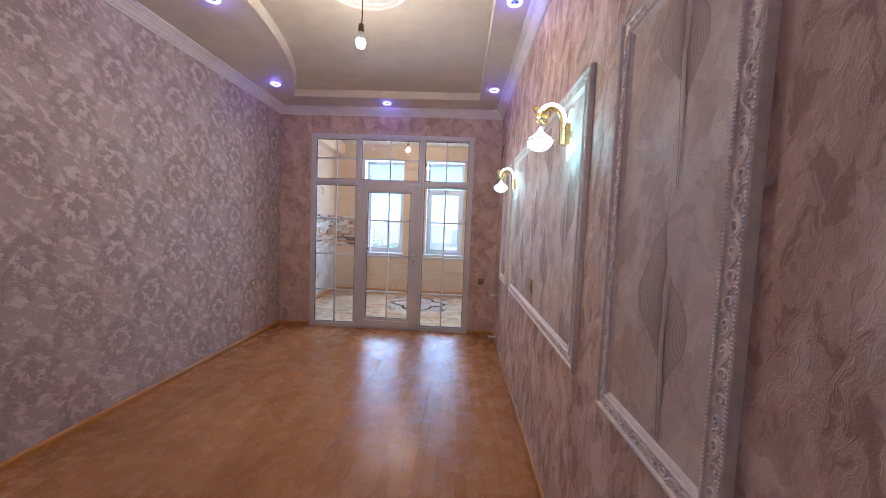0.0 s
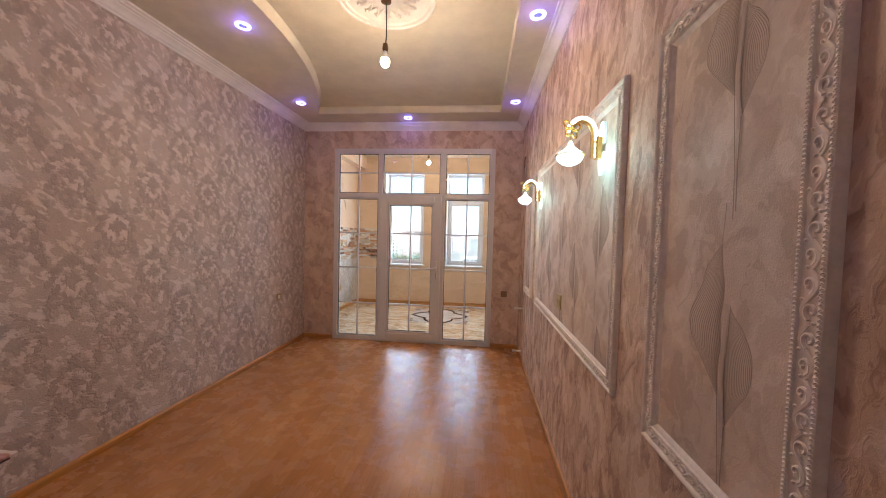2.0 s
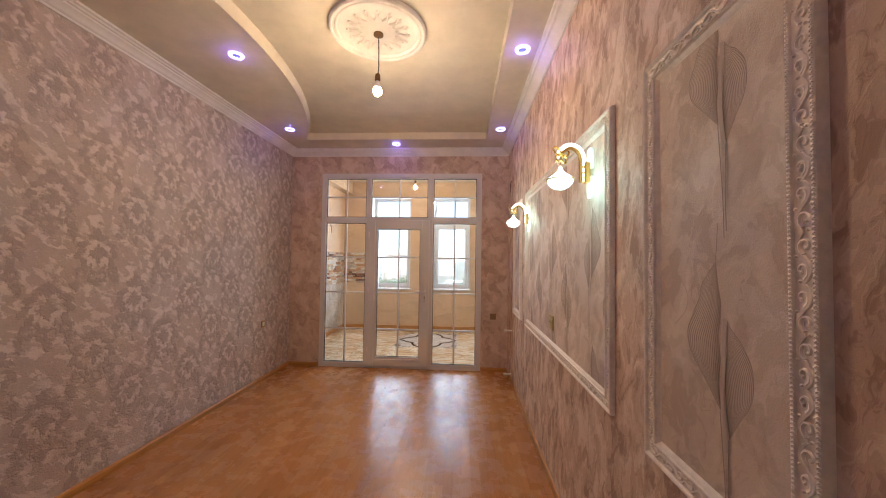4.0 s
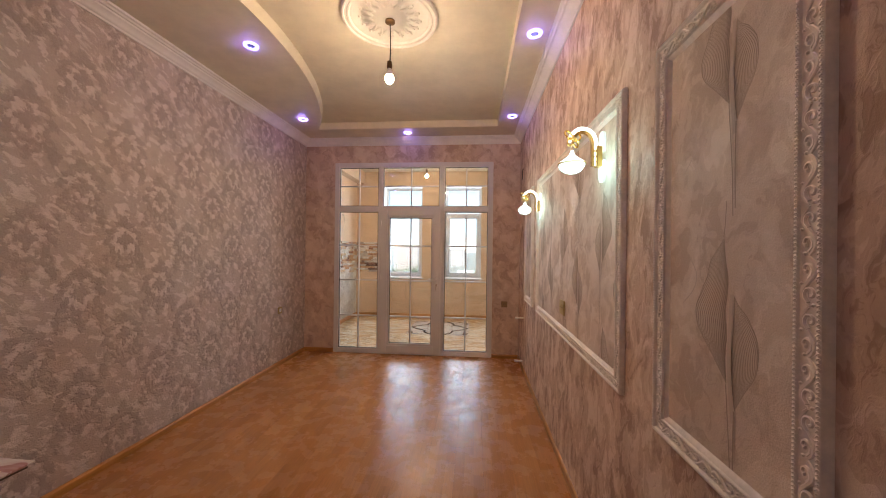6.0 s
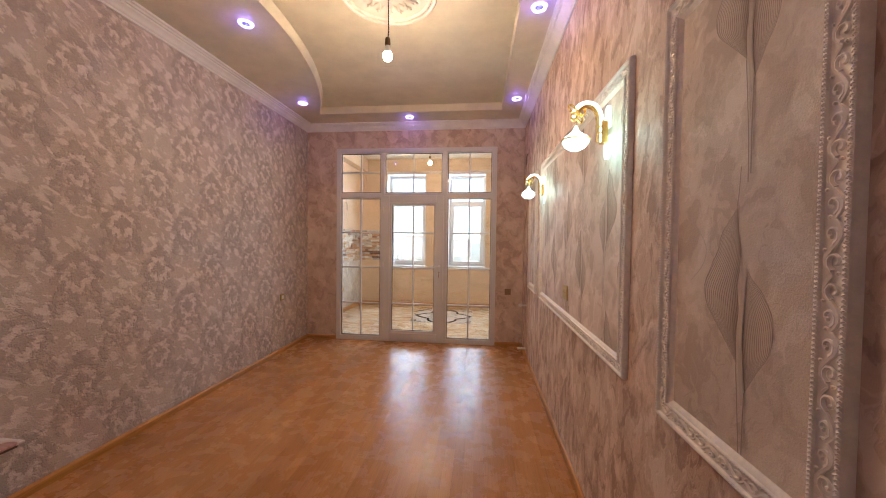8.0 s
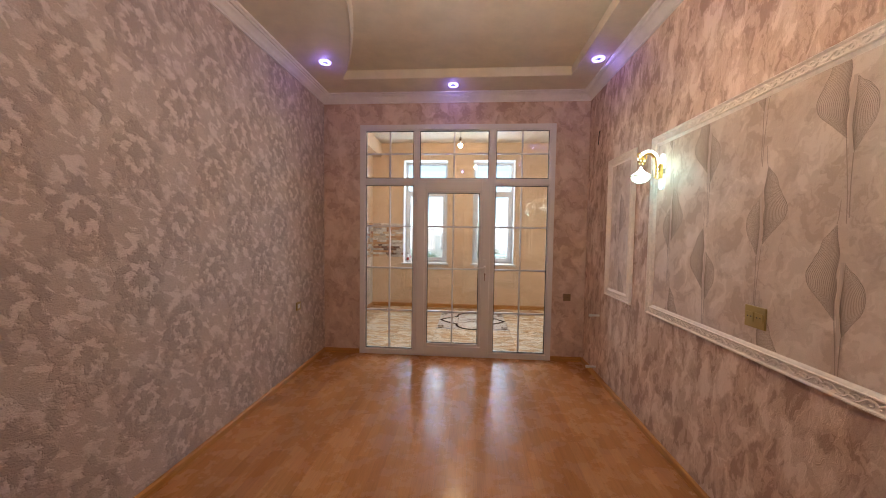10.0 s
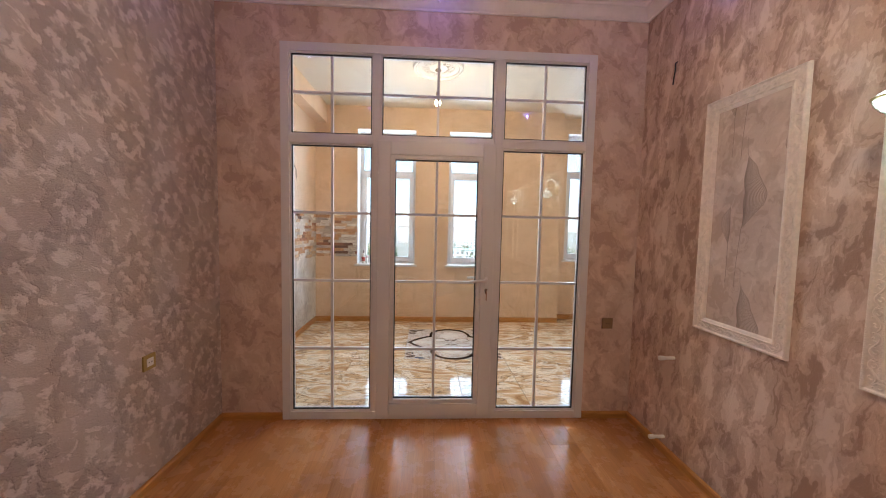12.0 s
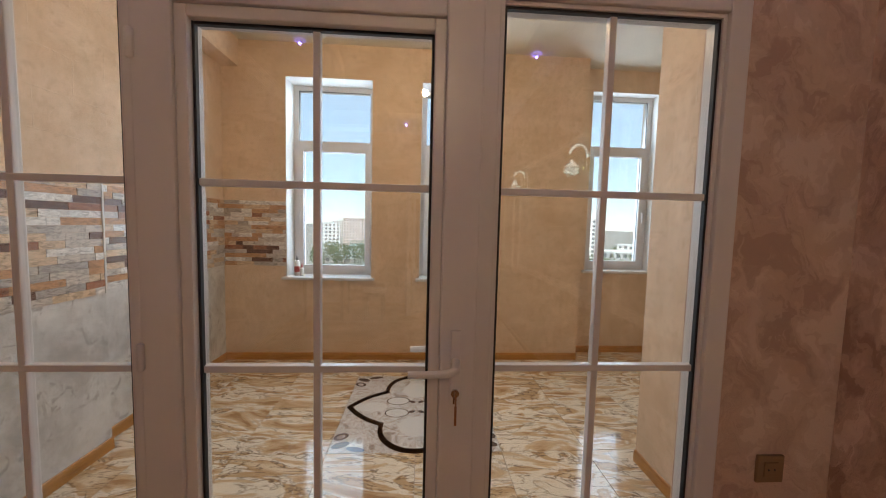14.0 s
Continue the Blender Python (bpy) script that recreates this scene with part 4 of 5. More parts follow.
def sconce(place):
    """A crook arm with a lit edge, a bow and a hanging bowl; the wall is at x = 0 and the room on the negative side."""
    s = thing("wall_lamp", place, "lit gold crook-armed wall lamp with crystal bowl and bow", "wall lamp", "wall lamps over the panel")
    bm = bmesh.new()
    for z0, z1 in ((-0.125, -0.035), (0.035, 0.125)):
        n = 14
        a = []
        for k in range(n + 1):
            ang = math.pi * k / n
            a.append((0.033 * math.cos(ang), 0.033 * math.sin(ang)))
        sgn = 1 if z1 > 0.1 else -1
        outline = [(y, 0.092 + zz) for y, zz in a] + [(-0.033, 0.02), (0.033, 0.02)]
        f = [bm.verts.new((-0.012, y, sgn * zz)) for y, zz in outline]
        b = [bm.verts.new((-0.001, y, sgn * zz)) for y, zz in outline]
        bm.faces.new(f), bm.faces.new(b)
        for i in range(len(f)):
            j = (i + 1) % len(f)
            bm.faces.new((f[i], f[j], b[j], b[i]))
    part("backplate", bm, PLATE_GLOW, s, "lit frosted acrylic backplate")
    part("wall_block", bx(-0.040, -0.012, -0.022, 0.022, -0.05, 0.05, bevel=0.004), GOLD, s, "gold block")
    # the crook, in the x-z plane
    pts = [(-0.050, -0.045), (-0.051, 0.0), (-0.052, 0.06)]
    for k in range(1, 11):
        a = math.pi * 0.92 * k / 10
        pts.append((-0.052 - 0.050 * (1 - math.cos(a)), 0.06 + 0.065 * math.sin(a)))
    bm = bmesh.new()
    rings = []
    for i, (x, z) in enumerate(pts):
        p, q = pts[max(i - 1, 0)], pts[min(i + 1, len(pts) - 1)]
        t = Vector((q[0] - p[0], q[1] - p[1])).normalized()
        nx, nz = t.y, -t.x
        rings.append([bm.verts.new((x + nx * u, v, z + nz * u)) for u, v in ((-0.008, -0.009), (0.005, -0.009), (0.005, 0.009), (-0.008, 0.009))])
    for a, b in zip(rings, rings[1:]):
        for k in range(4):
            bm.faces.new((a[k], a[(k + 1) % 4], b[(k + 1) % 4], b[k]))
    bm.faces.new(rings[0]), bm.faces.new(rings[-1])
    part("crook_arm", bm, GOLD, s, "gold crook arm")
    bm = bmesh.new()
    for i in range(len(pts) - 1):
        for h in (0.25, 0.75):
            x, z = pts[i][0] + (pts[i + 1][0] - pts[i][0]) * h, pts[i][1] + (pts[i + 1][1] - pts[i][1]) * h
            t = Vector((pts[i + 1][0] - pts[i][0], pts[i + 1][1] - pts[i][1])).normalized()
            bmesh.ops.create_icosphere(bm, subdivisions=1, radius=0.0125, matrix=Matrix.Translation((x + t.y * 0.014, 0, z - t.x * 0.014)))
    part("crystal_edge", bm, ARM_GLOW, s, "lit crystal beads along the arm", True)
    ex, ez = pts[-1]
    bow = bmesh.new()
    for a, ln in ((0.35, 0.062), (math.pi - 0.35, 0.062), (-0.75, 0.05), (math.pi + 0.75, 0.05)):
        loop = []
        for k in range(13):
            q = 2 * math.pi * k / 12
            u, v = ln * 0.5 * (1 - math.cos(q)), 0.016 * math.sin(q)
            w = u * math.cos(a) - v * math.sin(a)
            loop.append((ex + 0.8 * w, 0.6 * w - 0.013, ez + 0.012 + u * math.sin(a) + v * math.cos(a)))
        tube(bow, loop, 0.005, 6)
    tube(bow, [(ex, 0, ez), (ex, 0, ez - 0.06)], 0.002, 6)
    bmesh.ops.create_icosphere(bow, subdivisions=1, radius=0.006, matrix=Matrix.Translation((ex, -0.013, ez + 0.010)))
    part("bow", bow, GOLD, s, "gold wire bow", True)
    top, k = ez - 0.042, 1.2

    def bowl_shape(*rows):
        return [(k * r, top - 1.08 * k * d) for r, d in rows]
    bm = bmesh.new()
    lathe(bm, bowl_shape((0.004, 0.0), (0.008, 0.008), (0.012, 0.019), (0.028, 0.032), (0.046, 0.043), (0.051, 0.048), (0.001, 0.049)), (ex, 0, 0), steps=24)
    part("lamp_cap", bm, LAMP_GLOW, s, "glowing white cap", True)
    bm = bmesh.new()
    lathe(bm, bowl_shape((0.051, 0.0482), (0.0565, 0.0495), (0.0565, 0.0530), (0.051, 0.0540)), (ex, 0, 0), steps=24)
    part("gold_rim", bm, OLD_GOLD, s, "thin gold rim", True)
    bm = bmesh.new()
    lathe(bm, bowl_shape((0.051, 0.053), (0.047, 0.066), (0.035, 0.079), (0.017, 0.087), (0.001, 0.089)), (ex, 0, 0), steps=24)
    bowl = part("lamp_bowl", bm, LAMP_GLOW, s, "lit crystal bowl", True)
    bm = bmesh.new()
    lathe(bm, bowl_shape((0.053, 0.0535), (0.0535, 0.057), (0.050, 0.068), (0.037, 0.083), (0.018, 0.092), (0.001, 0.094)), (ex, 0, 0), steps=24)
    part("glass_bowl", bm, CLEAR_EDGE, bowl, "clear glass bowl", True)
    return s


one = sconce((XR - 0.005, SCONCES[0], 1.965))
copy_thing(one, pose(XR - 0.005, SCONCES[1], 1.925))


def socket(place, turn, cover, label, size=(0.083, 0.083), holes=1, face=None):
    """A flush wall socket; its back is at y = 0 and it looks towards negative y before the turn."""
    s = thing("wall_socket", place, label, "socket", "wall sockets")
    s.rotation_euler = (0, 0, radians(turn))
    w, h = size[0] / 2, size[1] / 2
    bm = bmesh.new()
    box(bm, -w, w, -0.010, 0.0, -h, h, 0.003)
    part("cover", bm, cover, s)
    for i in range(holes):
        cx = (i - (holes - 1) / 2) * 0.052
        ins = part("insert", bx(cx - 0.022, cx + 0.022, -0.013, -0.0095, -0.022, 0.022, bevel=0.0015), face or cover, s)
        for dx in (-0.0095, 0.0095):
            bm = bmesh.new()
            lathe(bm, [(0.0032, -0.0137), (0.0032, -0.0128)], (cx + dx, 0, 0), "y", 10)
            part("pin_hole", bm, BLACK, ins)
    return s


socket((XL, -0.662, 0.703), 90, OLD_GOLD, "square gold-coloured wall socket with a pale insert", face=WHITE)
socket((XR - 0.004, -2.39, 1.11), -90, OLD_GOLD, "square gold two-gang switch on the framed panel", holes=2, size=(0.115, 0.1))
socket((2.45, 0.0, 0.752), 0, BRONZE, "square dull bronze socket cover on the papered wall")
socket((KX0 + 0.008, 1.825, 1.325), 90, OLD_GOLD, "small brass-coloured socket set in the stone-look tiles", face=WHITE)
socket((KX0, 1.745, 0.45), 90, OLD_GOLD, "small brass-coloured socket low on the bare plaster")


def pipe_stub(place):
    p = thing("pipe_stub", place, "short white plastic pipe end sticking out of the wall", "pipe", "radiator pipe ends")
    bm = bmesh.new()
    lathe(bm, [(0.011, 0.0), (0.011, -0.085)], axis="x", steps=16)
    part("pipe", bm, WHITE, p, "", True)
    bm = bmesh.new()
    lathe(bm, [(0.014, -0.07), (0.015, -0.073), (0.015, -0.098), (0.012, -0.102), (0.001, -0.102)], axis="x", steps=16)
    part("cap", bm, WHITE, p, "", True)
    return p


stub = pipe_stub((XR, -0.467, 0.657))
copy_thing(stub, pose(XR, -0.417, 0.105))


def loose_wire(place, points, label):
    w = thing("loose_wire", place, label, "wire")
    bm = bmesh.new()
    tube(bm, points, 0.0045, 8)
    part("cable", bm, BLACK, w, "", True)
    return w


loose_wire((XR, -0.33, 2.54), [(0.004, 0, 0.02), (-0.012, 0.004, 0.01), (-0.018, -0.006, -0.04), (-0.014, 0.01, -0.09), (-0.02, 0.004, -0.125)], "short black cable end hanging out of the wall")
loose_wire((KX0, 1.86, 2.17), [(-0.004, 0, 0.0), (0.02, -0.02, 0.015), (0.035, 0.0, -0.03), (0.03, 0.012, -0.09), (0.034, 0.008, -0.14)], "grey cable end hooked out of the kitchen wall")


# ---- furniture of the partition door ----
def door_set():
    h = bmesh.new()
    box(h, -0.014, 0.014, -0.012, 0.0, -0.125, 0.095, 0.004)
    plate = part("handle_plate", h, PVC, door, "white handle plate")
    lever = bmesh.new()
    tube(lever, [(0, -0.004, 0.012), (0, -0.03, 0.01), (-0.004, -0.047, 0.004), (-0.02, -0.052, -0.004), (-0.06, -0.050, -0.008), (-0.125, -0.048, -0.009)], [0.011, 0.011, 0.012, 0.011, 0.0095, 0.009], 10)
    lv = part("lever", lever, PVC, plate, "white lever", True)
    back = bmesh.new()
    box(back, -0.014, 0.014, 0.074, 0.086, -0.125, 0.095, 0.004)
    tube(back, [(0, 0.08, 0.012), (0, 0.118, 0.01), (-0.02, 0.124, 0.0), (-0.125, 0.12, -0.004)], [0.011, 0.011, 0.010, 0.009], 10)
    bk = part("outer_handle", back, PVC, door, "white lever on the kitchen side", True)
    lock = bmesh.new()
    lathe(lock, [(0.011, -0.018), (0.011, 0.0)], (0, 0, -0.075), "y", 16)
    box(lock, -0.005, 0.005, -0.014, 0.0, -0.105, -0.08)
    lk = part("lock_cylinder", lock, STEEL, door, "steel lock cylinder", True)
    key = bmesh.new()
    box(key, -0.0012, 0.0012, -0.03, -0.016, -0.082, -0.068)
    lathe(key, [(0.012, -0.0014), (0.012, 0.0014)], (0, -0.036, -0.094), "x", 14)
    box(key, -0.003, 0.003, -0.04, -0.035, -0.15, -0.1)
    ky = part("key", key, BROWN_WOOD, lk, "brown key and tag in the lock")
    for o in (plate, bk, lk):
        o.location = (1.497, -0.024, 1.08)
    for z in (0.25, 1.10, 1.87):
        b = bmesh.new()
        lathe(b, [(0.007, -0.035), (0.009, -0.03), (0.009, 0.03), (0.007, 0.035)], (DX0 + 0.006, -0.03, z), steps=12)
        part("hinge", b, PVC, door, "white hinge", True)


door_set()


# ---- carved panels ----
def clip_rect(bm, y0, y1, z0, z1):
    for co, no in (((0, y0, 0), (0, -1, 0)), ((0, y1, 0), (0, 1, 0)), ((0, 0, z0), (0, 0, -1)), ((0, 0, z1), (0, 0, 1))):
        bmesh.ops.bisect_plane(bm, geom=bm.verts[:] + bm.edges[:] + bm.faces[:], plane_co=co, plane_no=no, clear_outer=True)


def smooth(points, n):
    """n + 1 points on a smooth line through the given ones."""
    p = [points[0]] + list(points) + [points[-1]]
    out = []
    for i in range(n + 1):
        s = min(i / n * (len(points) - 1), len(points) - 1 - 1e-6)
        k, f = int(s) + 1, s - int(s)
        out.append(tuple(0.5 * (2 * p[k][c] + (p[k + 1][c] - p[k - 1][c]) * f + (2 * p[k - 1][c] - 5 * p[k][c] + 4 * p[k + 1][c] - p[k + 2][c]) * f * f + (3 * p[k][c] - p[k - 1][c] - 3 * p[k + 1][c] + p[k + 2][c]) * f ** 3) for c in (0, 1)))
    return out


# edges of the long and the short blade: (out, up)
LONG_OUT = [(0, 0), (0.05, 0.055), (0.108, 0.116), (0.122, 0.169), (0.097, 0.222), (0.075, 0.262), (0.062, 0.303), (0.035, 0.335), (0.012, 0.362)]
LONG_IN = [(0, 0), (0.004, 0.065), (-0.001, 0.125), (0.004, 0.18), (-0.004, 0.25), (0.006, 0.31), (0.012, 0.362)]
SHORT_OUT = [(0, 0), (0.031, 0.055), (0.064, 0.11), (0.068, 0.177), (0.042, 0.227), (0.010, 0.257), (-0.003, 0.277)]
SHORT_IN = [(0, 0), (-0.008, 0.055), (-0.012, 0.12), (-0.006, 0.2), (-0.003, 0.277)]


def blade(bm, uv, y, z, side, outer, inner, k, lift):
    """One leaf blade from its base; side: +1 towards +y."""
    n, m = 24, 4
    oo, ii = smooth(outer, n), smooth(inner, n)
    vs, at = [], []
    for s in range(n + 1):
        row = [(ii[s][0] + (oo[s][0] - ii[s][0]) * j / m, ii[s][1] + (oo[s][1] - ii[s][1]) * j / m) for j in range(m + 1)]
        vs.append([bm.verts.new((XR - 0.0063 - lift, y + side * p * k, z + q * k)) for p, q in row])
        at.append([(j / m, s / n) for j in range(m + 1)])
    for i in range(n):
        for j in range(m):
            f = bm.faces.new((vs[i][j], vs[i][j + 1], vs[i + 1][j + 1], vs[i + 1][j]))
            for loop, p in zip(f.loops, (at[i][j], at[i][j + 1], at[i + 1][j + 1], at[i + 1][j])):
                loop[uv].uv = p


def ribbon(bm, y, z, s, k, points, w, depth):
    line = smooth(points, 10)
    a = [bm.verts.new((XR - depth, y + s * k * (p - w), z + k * q)) for p, q in line]
    b = [bm.verts.new((XR - depth, y + s * k * (p + w), z + k * q)) for p, q in line]
    for i in range(10):
        bm.faces.new((a[i], b[i], b[i + 1], a[i + 1]))


layer = [0]


def lily(p, y, z, k, flip, rect, gap=0.0):
    """A printed pair of ribbed blades on a thin stem, cut off at the panel's edge."""
    s = -1 if flip else 1
    layer[0] = (layer[0] + 1) % 6
    lift = 0.00015 * layer[0]
    bm = bmesh.new()
    uv = bm.loops.layers.uv.new("UVMap")
    blade(bm, uv, y + s * k * 0.013, z + 0.067 * k, s, LONG_OUT, LONG_IN, k, lift)
    blade(bm, uv, y - s * k * (0.014 + gap), z + (0.012 - 0.6 * gap) * k, -s, SHORT_OUT, SHORT_IN, k * (0.72 if gap else 1.0), lift + 0.0002)
    clip_rect(bm, *rect)
    if bm.faces:
        part("leaf_print", bm, LEAF, p, "dark ribbed leaf print")
    bm = bmesh.new()
    ribbon(bm, y, z, s, k, [(-0.010, -0.02), (0.0, 0.06), (0.004, 0.14), (0.0, 0.22), (-0.004, 0.29)] if not gap else [(0.012, -0.05), (0.012, 0.07)], 0.006 if not gap else 0.002, 0.0076 + lift)
    clip_rect(bm, *rect)
    if bm.faces:
        part("pale_stem_print", bm, PALE_STEM, p, "pale printed stem")
    bm = bmesh.new()
    ribbon(bm, y, z, s, k, [(-0.006, -0.24), (-0.002, -0.12), (0.013, 0.067)], 0.0016, 0.0080 + lift)
    ribbon(bm, y, z, s, k, [(-0.014 - gap, -0.22), (-0.012 - gap, -0.1), (-0.014 - gap, 0.012 - 0.6 * gap)], 0.0018, 0.0080 + lift)
    ribbon(bm, y, z, s, k, [(0.025, 0.43), (0.020, 0.46), (0.016, 0.52)], 0.0012, 0.0080 + lift)
    clip_rect(bm, *rect)
    if bm.faces:
        part("stem_print", bm, STEM, p, "thin printed stem")


def along_frame(y0, y1, z0, z1, inset, pitch):
    """Places along the four sides at an inset: y, z, direction."""
    a, b, c, d = y0 + inset, y1 - inset, z0 + inset, z1 - inset
    for (p, q), (r, s) in (((a, c), (b, c)), ((b, c), (b, d)), ((b, d), (a, d)), ((a, d), (a, c))):
        length = math.hypot(r - p, s - q)
        n = max(1, round(length / pitch))
        for i in range(n):
            t = (i + 0.5) / n
            yield p + (r - p) * t, q + (s - q) * t, (r - p) / length, (s - q) / length, length / n


def carved_frame(p, y0, y1, z0, z1):
    w = 0.078
    prof = [(0.0, 0.0), (0.001, 0.014), (0.003, 0.020), (0.007, 0.0225), (0.012, 0.021), (0.015, 0.014), (0.019, 0.0125), (0.046, 0.0125), (0.051, 0.015), (0.053, 0.020), (0.058, 0.020), (0.060, 0.014), (0.066, 0.012), (0.072, 0.007), (w, 0.005), (w, 0.0)]
    corners = ((0, 0), (1, 0), (1, 1), (0, 1))
    ys, zs = (y0, y1), (z0, z1)
    for k in range(4):
        bm = bmesh.new()
        rows = []
        for d, h in prof:
            row = []
            for c in (corners[k], corners[(k + 1) % 4]):
                row.append(bm.verts.new((XR - h, ys[c[0]] + (d if c[0] == 0 else -d), zs[c[1]] + (d if c[1] == 0 else -d))))
            rows.append(row)
        for a, b in zip(rows, rows[1:]):
            bm.faces.new((a[0], a[1], b[1], b[0]))
        part("moulding", bm, MOULD, p, "", True)
    # bead row inside, rope row outside, scrolls between
    verts, faces = [], []

    def bead(y, z, r, h):
        n = len(verts)
        verts.extend([(XR - h - r, y, z), (XR - h, y + r, z), (XR - h, y, z + r), (XR - h, y - r, z), (XR - h, y, z - r)])
        verts.extend([(XR - h - r * 0.72, y + sy * r * 0.55, z + sz * r * 0.55) for sy, sz in ((1, 1), (-1, 1), (-1, -1), (1, -1))])
        faces.extend([(n, n + 5, n + 1), (n, n + 2, n + 5), (n + 1, n + 5, n + 2), (n, n + 6, n + 2), (n, n + 3, n + 6), (n + 2, n + 6, n + 3), (n, n + 7, n + 3), (n, n + 4, n + 7), (n + 3, n + 7, n + 4), (n, n + 8, n + 4), (n, n + 1, n + 8), (n + 4, n + 8, n + 1)])
    for y, z, _, _, _ in along_frame(y0, y1, z0, z1, 0.0555, 0.0082):
        bead(y, z, 0.0041, 0.019)
    for y, z, _, _, _ in along_frame(y0, y1, z0, z1, 0.0075, 0.0085):
        bead(y, z, 0.0043, 0.0205)
    me = bpy.data.meshes.new("beading")
    me.from_pydata(verts, [], faces)
    part("beading", me, MOULD, p, "rows of small white beads", kind="stuff")
    bm = bmesh.new()
    flip = 1
    for y, z, dy, dz, pitch in along_frame(y0, y1, z0, z1, 0.0330, 0.092):
        ny, nz = -dz, dy
        flip = -flip
        h = pitch / 2

        def at(u, v, lift=0.0):
            return (XR - 0.0150 - lift, y + dy * u + ny * v * flip, z + dz * u + nz * v * flip)
        wave = [at(-h + pitch * i / 10, 0.0125 * math.sin(2 * math.pi * i / 10)) for i in range(11)]
        tube(bm, wave, [0.0022, 0.0034, 0.0042, 0.0046, 0.0042, 0.0036, 0.0042, 0.0046, 0.0042, 0.0034, 0.0022], 5)
        for cu, cv, sg in ((-h * 0.45, -0.0035, 1), (h * 0.5, 0.0035, -1)):
            curl = []
            for i in range(9):
                a, r = sg * (0.3 + i * 0.72), 0.0145 * (1 - i / 10.5)
                curl.append(at(cu + r * math.cos(a) * 1.15, cv + r * math.sin(a)))
            tube(bm, curl, [0.0042, 0.0042, 0.004, 0.0038, 0.0034, 0.0032, 0.0032, 0.0036, 0.0042], 5)
        for cu, cv, r in ((-h * 0.05, 0.015, 0.0034), (h * 0.1, -0.015, 0.0034), (h * 0.92, 0.008, 0.004)):
            bmesh.ops.create_icosphere(bm, subdivisions=1, radius=r, matrix=Matrix.Translation(at(cu, cv)))
    part("scrollwork", bm, MOULD, p, "raised white scrollwork", True, kind="stuff")


def panel(y0, y1, lilies, label, z0=0.905, z1=2.19, curves=()):
    p = thing("wall_panel", (0, 0, 0), label, "wall panel", "framed panels on the wall")
    w = 0.078
    part("panel_paper", bx(XR - 0.006, XR - 0.001, y0 + w - 0.002, y1 - w + 0.002, z0 + w - 0.002, z1 - w + 0.002), PANEL_PAPER, p, "pale mottled wallpaper")
    carved_frame(p, y0, y1, z0, z1)
    rect = (y0 + w, y1 - w, z0 + w, z1 - w)
    for y, z, k, flip, *gap in lilies:
        lily(p, y, z, k, flip, rect, *gap)
    for y, z in curves:
        bm = bmesh.new()
        ribbon(bm, y, z, 1, 1.0, [(0.03, 0.09), (0.0, 0.045), (0.012, 0.0), (0.06, -0.045)], 0.002, 0.0072)
        part("pale_stem_print", bm, PALE_STEM, p, "pale printed tendril")
    return settle(p, (XR, (y0 + y1) / 2, z0))


panel(-4.222, -3.645, [(-3.983, 1.113, 1.0, False), (-3.983, 1.81, 0.9, False)], "narrow carved white frame round a leaf-print wallpaper panel", curves=((-3.852, 1.40), (-3.832, 1.06), (-3.845, 1.78)))
wide = []
for i, y in enumerate((-1.665, -2.02, -2.385, -2.745, -3.115, -3.4)):
    for z in ((1.38, 0.722, 2.038) if i % 2 == 0 else (1.11, 1.768)):
        wide.append((y, z, 0.98, i % 2 == 0))
panel(-3.38, -1.41, wide, "wide carved white frame round a leaf-print wallpaper panel")
panel(-1.15, -0.62, [(-0.865, 1.42, 1.0, True, 0.045), (-0.875, 0.762, 1.0, True, 0.045), (-0.855, 2.078, 1.0, True, 0.045), (-1.158, 1.05, 0.7, False), (-1.160, 1.71, 0.7, False)], "narrow carved white frame in the far corner, leaf-print paper inside")


